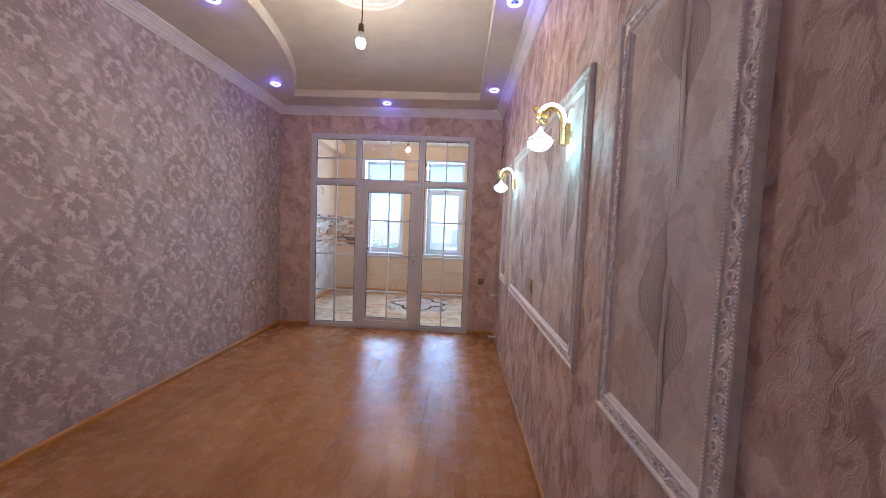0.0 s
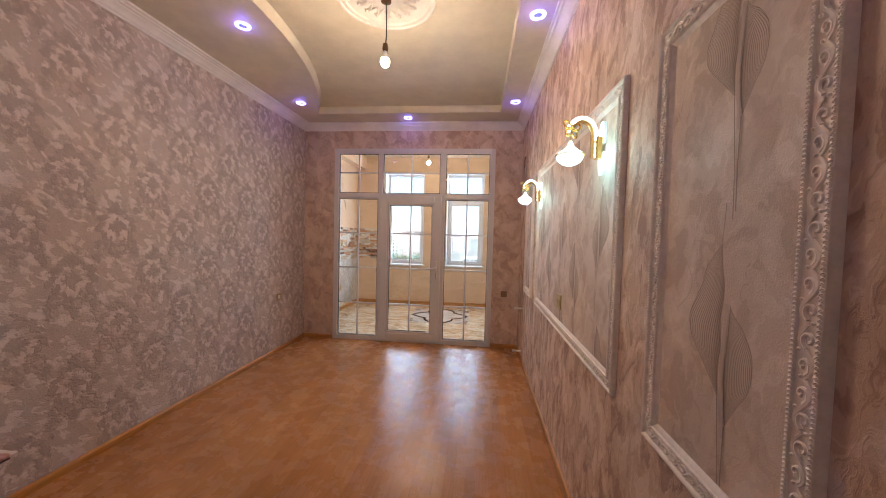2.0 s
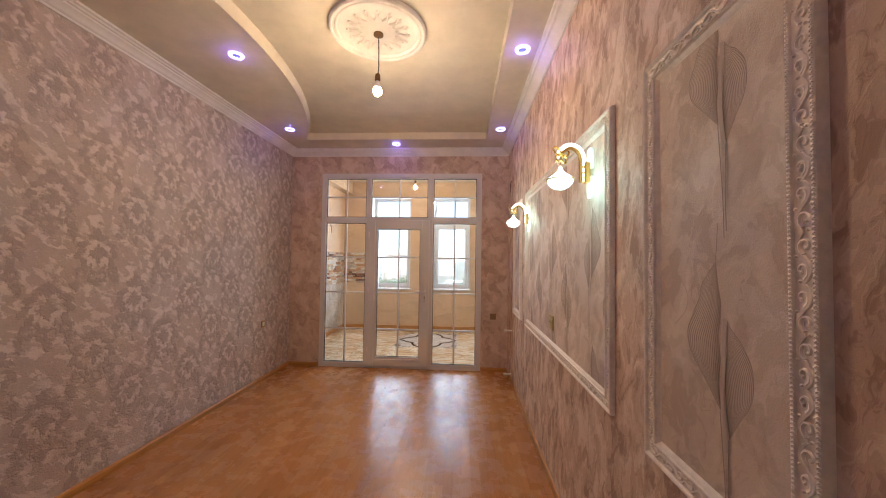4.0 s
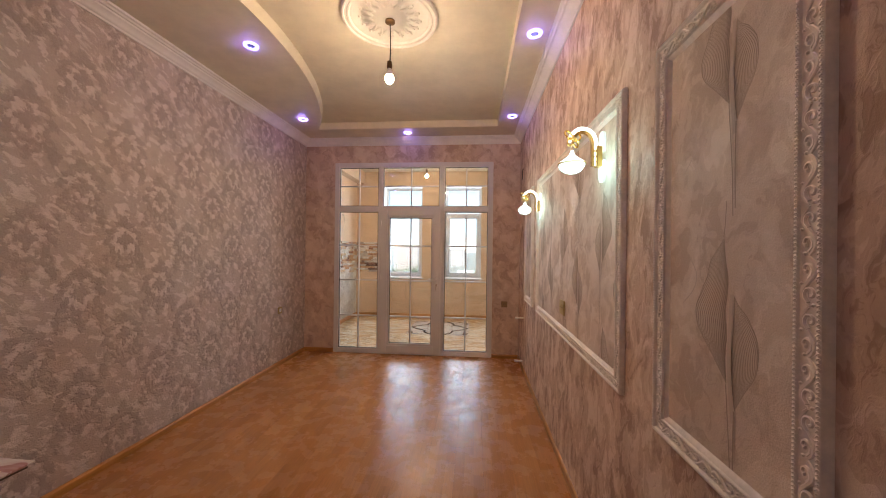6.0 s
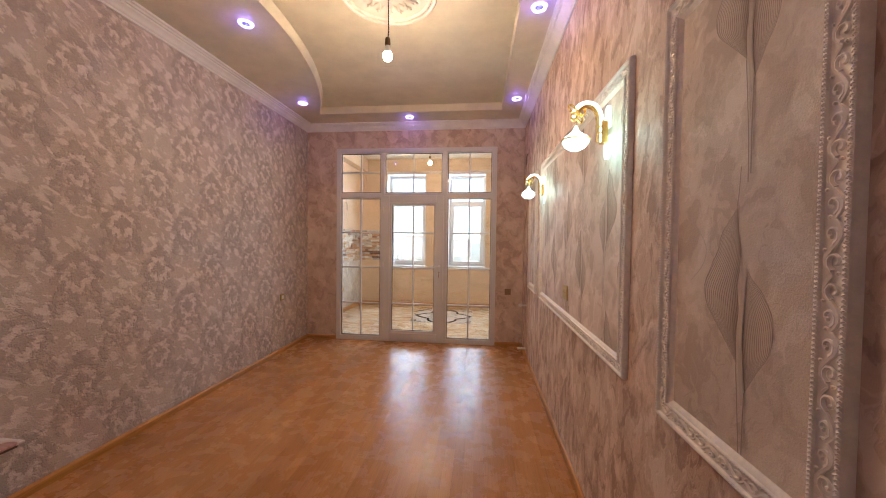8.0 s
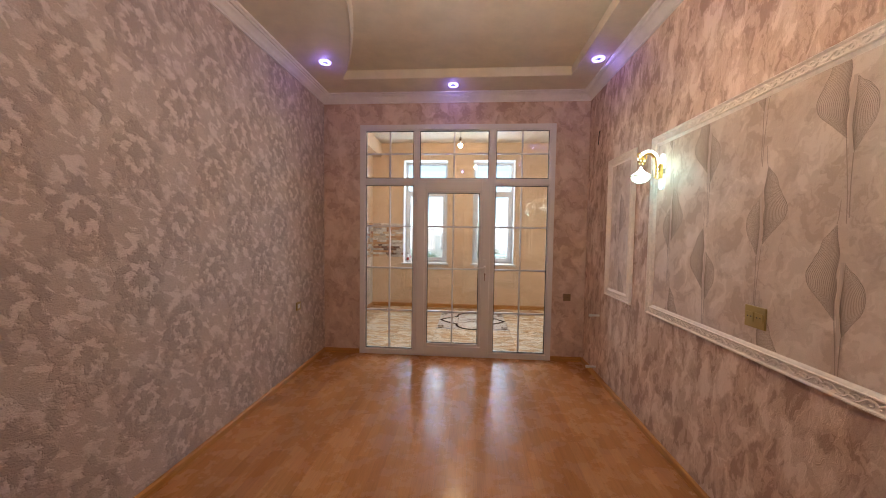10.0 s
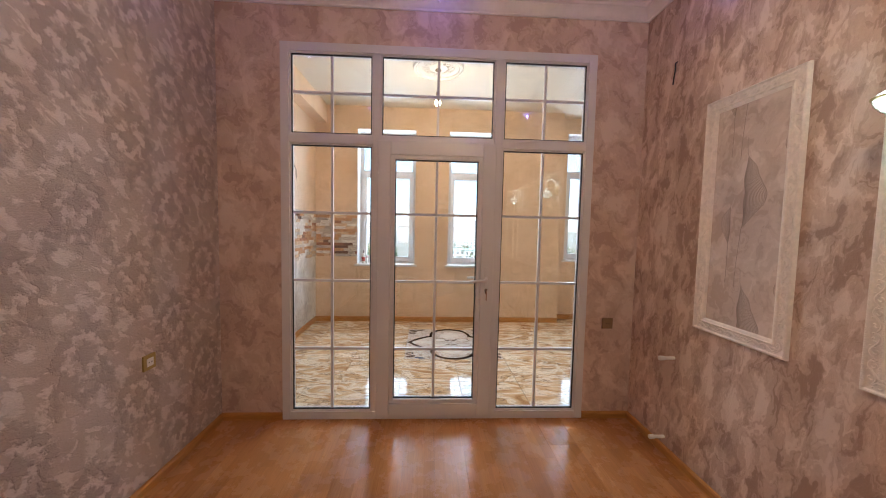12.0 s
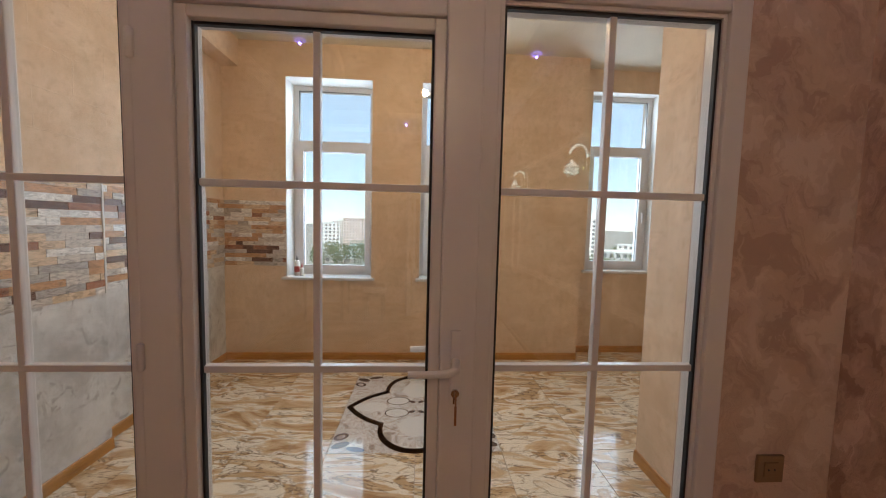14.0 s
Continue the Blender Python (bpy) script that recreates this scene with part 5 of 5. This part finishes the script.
# ---- the room's own door, standing open, and the table behind it ----
def room_door():
    d = thing("door_room", (1.66, -5.08, 0.0), "white panelled door with lozenge glass, gold beading and brass handle, standing open", "door", kind="structure")
    d.rotation_euler = (0, 0, radians(126.6))
    W, H = 0.855, 2.02
    bm = bmesh.new()
    st = 0.215
    box(bm, 0, st, -0.04, 0, 0.006, H, 0.003), box(bm, W - st, W, -0.04, 0, 0.006, H, 0.003)
    box(bm, st, W - st, -0.04, 0, 0.006, 0.75, 0.003), box(bm, st, W - st, -0.04, 0, H - 0.2, H, 0.003)
    part("door_leaf", bm, DOOR_WHITE, d)
    part("lozenge_pane", bx(st - 0.01, W - st + 0.01, -0.024, -0.016, 0.74, H - 0.19), LOZENGE, d, "brown lozenge-patterned glass")
    for y0, y1 in ((-0.052, -0.04), (0.0, 0.012)):
        bm = bmesh.new()
        frame_rect(bm, st - 0.022, W - st + 0.022, 0.728, H - 0.178, 0.026, y0, y1, 0.004)
        part("pane_moulding", bm, BROWN_WOOD, d, "brown wood moulding")
        bm = bmesh.new()
        frame_rect(bm, 0.095, W - 0.095, 0.12, H - 0.095, 0.016, y0 + 0.004, y1 - 0.004, 0.002)
        part("gold_beading", bm, OLD_GOLD, d, "gold beaded line")
    for s, y in ((-1, -0.04), (1, 0.0)):
        h = bmesh.new()
        px = W - 0.056
        box(h, px - 0.021, px + 0.021, min(y, y + s * 0.008), max(y, y + s * 0.008), 0.80, 1.028, 0.003)
        plate = part("handle_plate", h, DARK_BRASS, d, "tarnished brass plate")
        e = bmesh.new()
        box(e, px - 0.023, px + 0.023, min(y, y + s * 0.013), max(y, y + s * 0.013), 1.028, 1.05, 0.004)
        box(e, px - 0.023, px + 0.023, min(y, y + s * 0.013), max(y, y + s * 0.013), 0.778, 0.80, 0.004)
        part("plate_end", e, BRASS, plate, "polished brass ends", True)
        l = bmesh.new()
        tube(l, [(px, y, 0.955), (px, y + s * 0.030, 0.955), (px - 0.006, y + s * 0.040, 0.954), (px - 0.026, y + s * 0.044, 0.949), (px - 0.046, y + s * 0.044, 0.943), (px - 0.062, y + s * 0.041, 0.937)], [0.009, 0.0085, 0.011, 0.009, 0.011, 0.0125], 12)
        part("lever", l, BRASS, plate, "brass lever", True)
        k = bmesh.new()
        lathe(k, [(0.008, y + s * 0.008), (0.007, y + s * 0.02)], (px, 0, 0.875), "y", 14)
        part("lock_cylinder", k, BRASS, plate, "brass lock", True)
    for z in (0.25, 1.75):
        b = bmesh.new()
        lathe(b, [(0.007, -0.04), (0.007, 0.04)], (0.0, 0.004, z), steps=12)
        part("hinge", b, BRASS, d, "brass hinge", True)
    return d


room_door()
bm = bmesh.new()
box(bm, DOOR_X0 - 0.085, DOOR_X0, YB + 0.0005, YB + 0.016, 0, DOOR_Z + 0.085, 0.004), box(bm, DOOR_X1, DOOR_X1 + 0.085, YB + 0.0005, YB + 0.016, 0, DOOR_Z + 0.085, 0.004)
box(bm, DOOR_X0, DOOR_X1, YB + 0.0005, YB + 0.016, DOOR_Z, DOOR_Z + 0.085, 0.004)
setting("door_casing", bm, DOOR_WHITE, "white painted casing round the doorway", "door casing")


def kitchen_table():
    t = thing("table", (0, 0, 0), "table with flowered oilcloth and dark apron against the wall", "table")
    x0, x1, y0, y1 = XL + 0.03, 0.50, -4.85, -3.80
    part("tabletop", bx(x0 + 0.012, x1 - 0.012, y0 + 0.012, y1 - 0.012, 0.728, 0.741, bevel=0.003), DARK_WOOD, t)
    part("oilcloth", bx(x0, x1, y0, y1, 0.7412, 0.7495, bevel=0.003), CLOTH, t, "pink flowered oilcloth")
    for n, c in enumerate(((x0 + 0.05, x1 - 0.0225, y1 - 0.14, y1 - 0.115), (x0 + 0.05, x1 - 0.0225, y0 + 0.115, y0 + 0.14), (x0 + 0.05, x0 + 0.075, y0 + 0.14, y1 - 0.14), (x1 - 0.0475, x1 - 0.0225, y0 + 0.14, y1 - 0.14))):
        part("apron", bx(*c, 0.62, 0.7275, bevel=0.002), DARK_WOOD, t, "dark wooden apron")
    for x in (x0 + 0.10, x1 - 0.28):
        for y in (y0 + 0.22, y1 - 0.36):
            bm = bmesh.new()
            lo, hi = 0.016, 0.026
            a = [bm.verts.new((x + 0.025 + sx * lo, y + 0.025 + sy * lo, 0)) for sx, sy in ((-1, -1), (1, -1), (1, 1), (-1, 1))]
            b = [bm.verts.new((x + 0.025 + sx * hi, y + 0.025 + sy * hi, 0.7278)) for sx, sy in ((-1, -1), (1, -1), (1, 1), (-1, 1))]
            for k in range(4):
                bm.faces.new((a[k], a[(k + 1) % 4], b[(k + 1) % 4], b[k]))
            bm.faces.new(a), bm.faces.new(b)
            part("leg", bm, DARK_WOOD, t)
    return settle(t, ((x0 + x1) / 2, (y0 + y1) / 2, 0))


kitchen_table()


def stool():
    s = thing("stool", (0.70, -4.30, 0), "low stool with pale seat and dark wooden legs", "stool")
    part("seat", bx(-0.17, 0.17, -0.17, 0.17, 0.425, 0.45, bevel=0.006), DOOR_WHITE, s, "pale seat")
    part("seat_frame", bx(-0.155, 0.155, -0.155, 0.155, 0.36, 0.4248, bevel=0.004), DARK_WOOD, s, "dark wooden frame")
    for x in (-0.13, 0.13):
        for y in (-0.13, 0.13):
            part("leg", bx(x - 0.016, x + 0.016, y - 0.016, y + 0.016, 0, 0.3598, bevel=0.003), DARK_WOOD, s)
    return s


stool()


def crumbs():
    c = thing("debris", (1.86, -2.26, 0.0), "few dark crumbs of building dirt on the laminate", "debris")
    bm = bmesh.new()
    rnd = random.Random(5)
    for i in range(9):
        r = rnd.uniform(0.0012, 0.003)
        m = Matrix.Translation((rnd.gauss(0, 0.06), rnd.gauss(0, 0.09), r * 0.5)) @ Matrix.Diagonal((rnd.uniform(0.8, 2.0), rnd.uniform(0.8, 2.0), 0.6, 1))
        bmesh.ops.create_icosphere(bm, subdivisions=1, radius=r, matrix=m)
    part("crumb", bm, DARK_WOOD, c, kind="stuff")


crumbs()


# ---- kitchen things ----
def sealant(place):
    s = thing("sealant_tube", place, "red and white sealant cartridge standing on the window sill", "tube")
    bm = bmesh.new()
    lathe(bm, [(0.026, 0.0), (0.026, 0.155), (0.022, 0.16)], steps=20)
    part("cartridge", bm, WHITE, s, "white cartridge", True)
    bm = bmesh.new()
    lathe(bm, [(0.0265, 0.04), (0.0265, 0.10)], steps=20)
    part("red_label", bm, mat("red_label", (0.45, 0.05, 0.04), 0.4), s, "red printed band", True)
    bm = bmesh.new()
    lathe(bm, [(0.009, 0.16), (0.008, 0.175), (0.003, 0.215)], steps=12)
    part("nozzle", bm, BLACK, s, "dark nozzle", True)


def small_bottle(place):
    s = thing("glue_bottle", place, "small white bottle with a red cap on the sill", "bottle")
    bm = bmesh.new()
    lathe(bm, [(0.019, 0.0), (0.02, 0.01), (0.02, 0.075), (0.008, 0.09)], steps=16)
    part("bottle", bm, WHITE, s, "", True)
    bm = bmesh.new()
    lathe(bm, [(0.008, 0.09), (0.007, 0.105), (0.003, 0.13)], steps=12)
    part("cap", bm, mat("red_cap", (0.5, 0.04, 0.03), 0.4), s, "red cap", True)


sealant((0.09, KY1 + 0.07, WZ0 + 0.004)), small_bottle((0.145, KY1 + 0.06, WZ0 + 0.004))


def medallion():
    """Inlaid decor of four tiles: a dark pointed quatrefoil with petals and corner leaves."""
    cx, cy, half = 1.385, 1.745, 0.5555
    d = thing("floor_medallion", (cx, cy, 0.0), "pale decorative floor inlay with a dark pointed quatrefoil", "floor inlay")
    for sx in (-1, 1):
        for sy in (-1, 1):
            a, b = sorted((sx * 0.0015, sx * half)), sorted((sy * 0.0015, sy * half))
            part("decor_tile", bx(*a, *b, -0.009, 0.0), DECOR_PALE, d, "pale decor tile")

    def vesica(a, long, wide):
        """Radius of a pointed oval along angle a."""
        r = (long * long + wide * wide) / (2 * wide)
        c, s = abs(math.cos(a)), abs(math.sin(a))
        k = r - wide
        return -k * s + math.sqrt(max(0.0, k * k * s * s - k * k + r * r))

    def outline(scale, n=120):
        pts = []
        for i in range(n):
            a = 2 * math.pi * i / n
            dome = 0.27 ** 2 - (0.30 * math.cos(a)) ** 2
            round_lobe = 0.30 * abs(math.sin(a)) + math.sqrt(dome) if dome > 0 else 0.0
            pts.append((a, max(vesica(a, 0.55, 0.317), round_lobe) - scale))
        return pts
    bm = bmesh.new()
    o, i = outline(0.0), outline(0.05)
    vo = [bm.verts.new((r * math.cos(a), r * math.sin(a), 0.0016)) for a, r in o]
    vi = [bm.verts.new((r * math.cos(a), r * math.sin(a), 0.0016)) for a, r in i]
    for k in range(len(vo)):
        j = (k + 1) % len(vo)
        bm.faces.new((vo[k], vo[j], vi[j], vi[k]))
    bmesh.ops.solidify(bm, geom=bm.faces[:], thickness=0.001)
    part("quatrefoil_band", bm, DECOR_DARK, d, "dark brown band")

    def ellipse(name, x, y, long, wide, turn, z, material, label, hole=0.0):
        """A flat inlaid oval, or an oval line where a hole is given."""
        bm = bmesh.new()
        n, c, q = 28, math.cos(turn), math.sin(turn)
        rings = []
        for k in (1.0, hole) if hole else (1.0,):
            ring = []
            for i in range(n):
                u, v = long * k * math.cos(2 * math.pi * i / n), wide * k * math.sin(2 * math.pi * i / n)
                ring.append(bm.verts.new((max(-0.55, min(0.55, x + u * c - v * q)), max(-0.55, min(0.55, y + u * q + v * c)), z)))
            rings.append(ring)
        if hole:
            for i in range(n):
                bm.faces.new((rings[0][i], rings[0][(i + 1) % n], rings[1][(i + 1) % n], rings[1][i]))
        else:
            bm.faces.new(rings[0])
        part(name, bm, material, d, label)
    for sx in (-1, 1):
        for sy in (-1, 1):
            ellipse("petal", sx * 0.150, sy * 0.090, 0.088, 0.056, 0.0, 0.0012, DECOR_WHITE, "white oval petal")
            ellipse("petal_line", sx * 0.150, sy * 0.090, 0.094, 0.062, 0.0, 0.0016, DECOR_DARK, "thin dark petal outline", 0.90)
            ellipse("bud", sx * 0.035, sy * 0.075, 0.026, 0.017, 0.6 * sx * sy, 0.0014, DECOR_DARK, "small dark bud")
            ellipse("corner_leaf", sx * 0.505, sy * 0.385, 0.052, 0.036, 0.5 * sx * sy, 0.0014, DECOR_DARK, "dark corner ring", 0.55)
            ellipse("corner_leaf", sx * 0.490, sy * 0.475, 0.058, 0.030, 0.4 * sx * sy, 0.0014, DECOR_DARK, "dark corner leaf")
            ellipse("corner_leaf", sx * 0.385, sy * 0.520, 0.062, 0.024, -0.25 * sx * sy, 0.0014, DECOR_BLUE if sy < 0 else DECOR_DARK, "dark blue corner leaf" if sy < 0 else "dark corner leaf")
        ellipse("inlay_oval", 0.0, sx * 0.27, 0.125, 0.125, 0.0, 0.0010, DECOR_WHITE, "white inlay")
        ellipse("inlay_oval", sx * 0.36, 0.0, 0.13, 0.075, 0.0, 0.0010, DECOR_WHITE, "white inlay")


medallion()


# ---- exterior ----
setting("ground", bx(-2500, 2500, 12, 3500, -27, -25), GROUND, "flat city ground far below the windows", "ground")


def block_house(name, az, dist, width, depth, height, mi, ri, floors, cols, label, turn=0):
    """A building with its storeys of windows and a roof with parapet; az: degrees to the east of north."""
    x, y = 1.3 + dist * math.sin(radians(az)), dist * math.cos(radians(az))
    h = thing(name, (x, y, -25), label, "building", "city buildings")
    h.rotation_euler = (0, 0, radians(-az + turn))
    w, d = width / 2, depth / 2
    wall = part("wall", bx(-w, w, -d, d, 0, height), FACADES[mi], h)
    part("roof", bx(-w - 0.4, w + 0.4, -d - 0.4, d + 0.4, height, height + 0.9), ROOFS[ri], h)
    fh, cw = height / floors, width / cols
    mesh = mesh_from(bx(-cw * 0.26, cw * 0.26, -0.2, 0.05, -fh * 0.28, fh * 0.28), "window")
    for i in range(floors):
        for j in range(cols):
            o = part("window", mesh, DARK_PANE, h)
            o.location = (-w + cw * (j + 0.5), -d, fh * (i + 0.55))
    return h


block_house("apartment_block", -14.6, 330, 17, 14, 25, 2, 0, 8, 5, "white concrete apartment block in the city")
block_house("apartment_block", -10.8, 420, 26, 16, 30, 1, 2, 9, 8, "pinkish apartment block with rows of windows")
block_house("apartment_block", -7.0, 520, 24, 16, 31, 0, 2, 10, 7, "pale apartment block with rows of windows")
block_house("apartment_block", -12.9, 640, 30, 16, 28, 0, 0, 9, 8, "pale distant apartment block")
block_house("apartment_block", -3.0, 560, 34, 16, 26, 0, 2, 8, 9, "pale distant apartment block")
block_house("apartment_block", 6.6, 420, 24, 16, 35, 2, 0, 11, 6, "white apartment tower with dark window columns")
block_house("apartment_block", 3.5, 620, 40, 16, 28, 0, 0, 8, 10, "pale distant apartment block")
block_house("apartment_block", 11.5, 600, 30, 16, 26, 3, 0, 8, 8, "grey distant apartment block")
block_house("apartment_block", 26.6, 300, 15, 14, 33, 2, 0, 10, 4, "white apartment tower with balconies")
block_house("apartment_block", 36.0, 900, 26, 18, 36, 3, 0, 11, 6, "grey distant tower pair")
block_house("low_building", 6.8, 250, 30, 18, 10, 2, 1, 3, 9, "low white building with a green roof")
block_house("low_building", 31.0, 240, 22, 16, 12, 3, 0, 3, 6, "low grey building with a flat roof")
block_house("low_building", -8.8, 300, 28, 18, 7, 2, 1, 2, 8, "low building with a pale green roof")
block_house("low_building", -11.8, 265, 18, 14, 5.5, 2, 0, 2, 5, "low white shed among the trees")
block_house("low_building", 1.0, 300, 36, 18, 7, 2, 0, 2, 10, "low building with a white roof")
block_house("low_building", 34.5, 420, 60, 18, 9, 2, 0, 2, 12, "long low building with a white roof")
block_house("low_building", -14.5, 240, 16, 14, 4, 0, 0, 1, 4, "low white building near the trees")


def tree_belt(name, az0, az1, d0, d1, n, seed, label):
    """Far trees: clumps of small leaves on thin trunks, nobody could count them."""
    rnd = random.Random(seed)
    verts, faces = [], []
    for _ in range(n):
        az, d = radians(rnd.uniform(az0, az1)), rnd.uniform(d0, d1)
        x, y, h = 1.3 + d * math.sin(az), d * math.cos(az), rnd.uniform(7, 13)
        b = len(verts)
        verts.extend([(x - 0.2, y, -25), (x + 0.2, y, -25), (x, y + 0.2, -25), (x, y, -25 + h * 0.7)])
        faces.extend([(b, b + 1, b + 3), (b + 1, b + 2, b + 3), (b + 2, b, b + 3)])
        for _ in range(46):
            u, v, w = rnd.gauss(0, 1), rnd.gauss(0, 1), rnd.gauss(0, 1)
            q = 1 / max(0.4, math.sqrt(u * u + v * v + w * w))
            c = Vector((x + u * q * h * 0.28 * rnd.random() ** 0.4, y + v * q * h * 0.28, -25 + h * 0.66 + w * q * h * 0.33))
            s = rnd.uniform(0.35, 0.9)
            b = len(verts)
            pts = [c + Vector((rnd.uniform(-s, s), rnd.uniform(-s, s), rnd.uniform(-s, s))) for _ in range(4)]
            verts.extend([tuple(p) for p in pts])
            faces.extend([(b, b + 1, b + 2), (b, b + 2, b + 3), (b + 1, b + 3, b + 2)])
    me = bpy.data.meshes.new(name)
    me.from_pydata(verts, [], faces)
    ob = part(name, me, FOLIAGE, None)
    return tagged(ob, label, "trees", kind="stuff")


tree_belt("trees", -17, -5, 205, 300, 130, 3, "green city trees below the window")
tree_belt("trees", 0, 14, 215, 330, 95, 5, "green city trees between low houses")
tree_belt("trees", 22, 40, 205, 330, 95, 7, "green city trees by low buildings")


# ---- stone-look tile bands ----
def strip_band():
    """Thin stone-look strips, some prouder than others, on the kitchen walls."""
    rnd = random.Random(9)
    rows, z0, z1 = 16, 0.99, 1.65
    h = (z1 - z0) / rows
    band = thing("tile_band", (KX0, 2.0, z0), "band of stone-look strip tiles in grey, beige and brown", "tiles", kind="structure")
    count, verts, faces = 0, [], []
    runs = [("w", JOG_Y + 0.012, KY1, KX0), ("n", KX0 + 0.012, WIN[0][0] - 0.002, KY1), ("w", 0.72, JOG_Y - 0.012, KX0 + 0.09)]
    for way, a, b, wall in runs:
        for r in range(rows):
            p = a - rnd.random() * 0.08
            while p < b - 0.004:
                q = p + rnd.choice((0.07, 0.10, 0.13, 0.17, 0.21, 0.26))
                c, d = max(p, a), min(q, b)
                p = q
                if d - c < 0.01:
                    continue
                t = rnd.uniform(0.005, 0.012)
                lo, hi = z0 + r * h + 0.0006, z0 + (r + 1) * h - 0.0006
                if way == "w":
                    lim = (wall + 0.0005, wall + t, c + 0.0006, d - 0.0006, lo, hi)
                else:
                    lim = (c + 0.0006, d - 0.0006, wall - t, wall - 0.0005, lo, hi)
                count += 1
                if count <= 300:
                    o = part("stone_strip", bx(*[v - o for v, o in zip(lim, (KX0, KX0, 2.0, 2.0, z0, z0))], bevel=0), STONE, band)
                else:
                    n = len(verts)
                    verts.extend([(x - KX0, y - 2.0, z - z0) for x in lim[:2] for y in lim[2:4] for z in lim[4:]])
                    faces.extend([tuple(n + k for k in f) for f in ((0, 1, 3, 2), (4, 6, 7, 5), (0, 4, 5, 1), (2, 3, 7, 6), (0, 2, 6, 4), (1, 5, 7, 3))])
    me = bpy.data.meshes.new("stone_strips")
    me.from_pydata(verts, [], faces)
    part("stone_strips", me, STONE, band, "further stone-look strips", kind="stuff")
    for y, x in ((JOG_Y - 0.006, KX0 + 0.09),):
        part("corner_trim", bx(x - KX0 + 0.0005, x - KX0 + 0.012, y - 2.0 - 0.006, y - 2.0 + 0.006, 0, 0.66), CORNER_TRIM, band, "white corner trim")
    part("edge_trim", bx(0.0925, 0.101, 0.70 - 2.0, 0.719 - 2.0, 0, 0.66), CORNER_TRIM, band, "white edge trim")


strip_band()


# ---- floors ----
def floor_boards():
    """Laminate boards, each a part of the floor."""
    rnd = random.Random(4)
    w, l = 0.1955, 1.285
    x, row = XL, 0
    meshes = {}
    while x < XR - 0.01:
        x1 = min(x + w, XR)
        y = YB - 0.15 - rnd.random() * l
        while y < YF - 0.005:
            a, b = max(y, YB - 0.15), min(y + l, YF + 0.0)
            if b - a > 0.02:
                key = (round(x1 - x, 3), round(b - a, 3))
                if key not in meshes:
                    g = 0.0002
                    bm = bx(g, x1 - x - g, g, b - a - g, -0.009, 0.0, bevel=0.0005)
                    meshes[key] = mesh_from(bm, "laminate_board")
                ob = part("laminate_board", meshes[key], LAMINATE, floor)
                ob.location = (x, a, 0)
            y += l
        x, row = x1, row + 1


floor_boards()


def kitchen_tiles():
    s = 0.557
    x0, y0 = 1.385 - 3 * s, 1.745 - 3 * s
    mesh = mesh_from(bx(0.0015, s - 0.0015, 0.0015, s - 0.0015, -0.009, 0.0, bevel=0.001), "floor_tile")
    for i in range(-1, 9):
        for j in range(6):
            if i in (2, 3) and j in (2, 3):
                continue
            ob = part("floor_tile", mesh, TILE, kitchen_floor)
            ob.location = (x0 + i * s, y0 + j * s, 0)


kitchen_tiles()
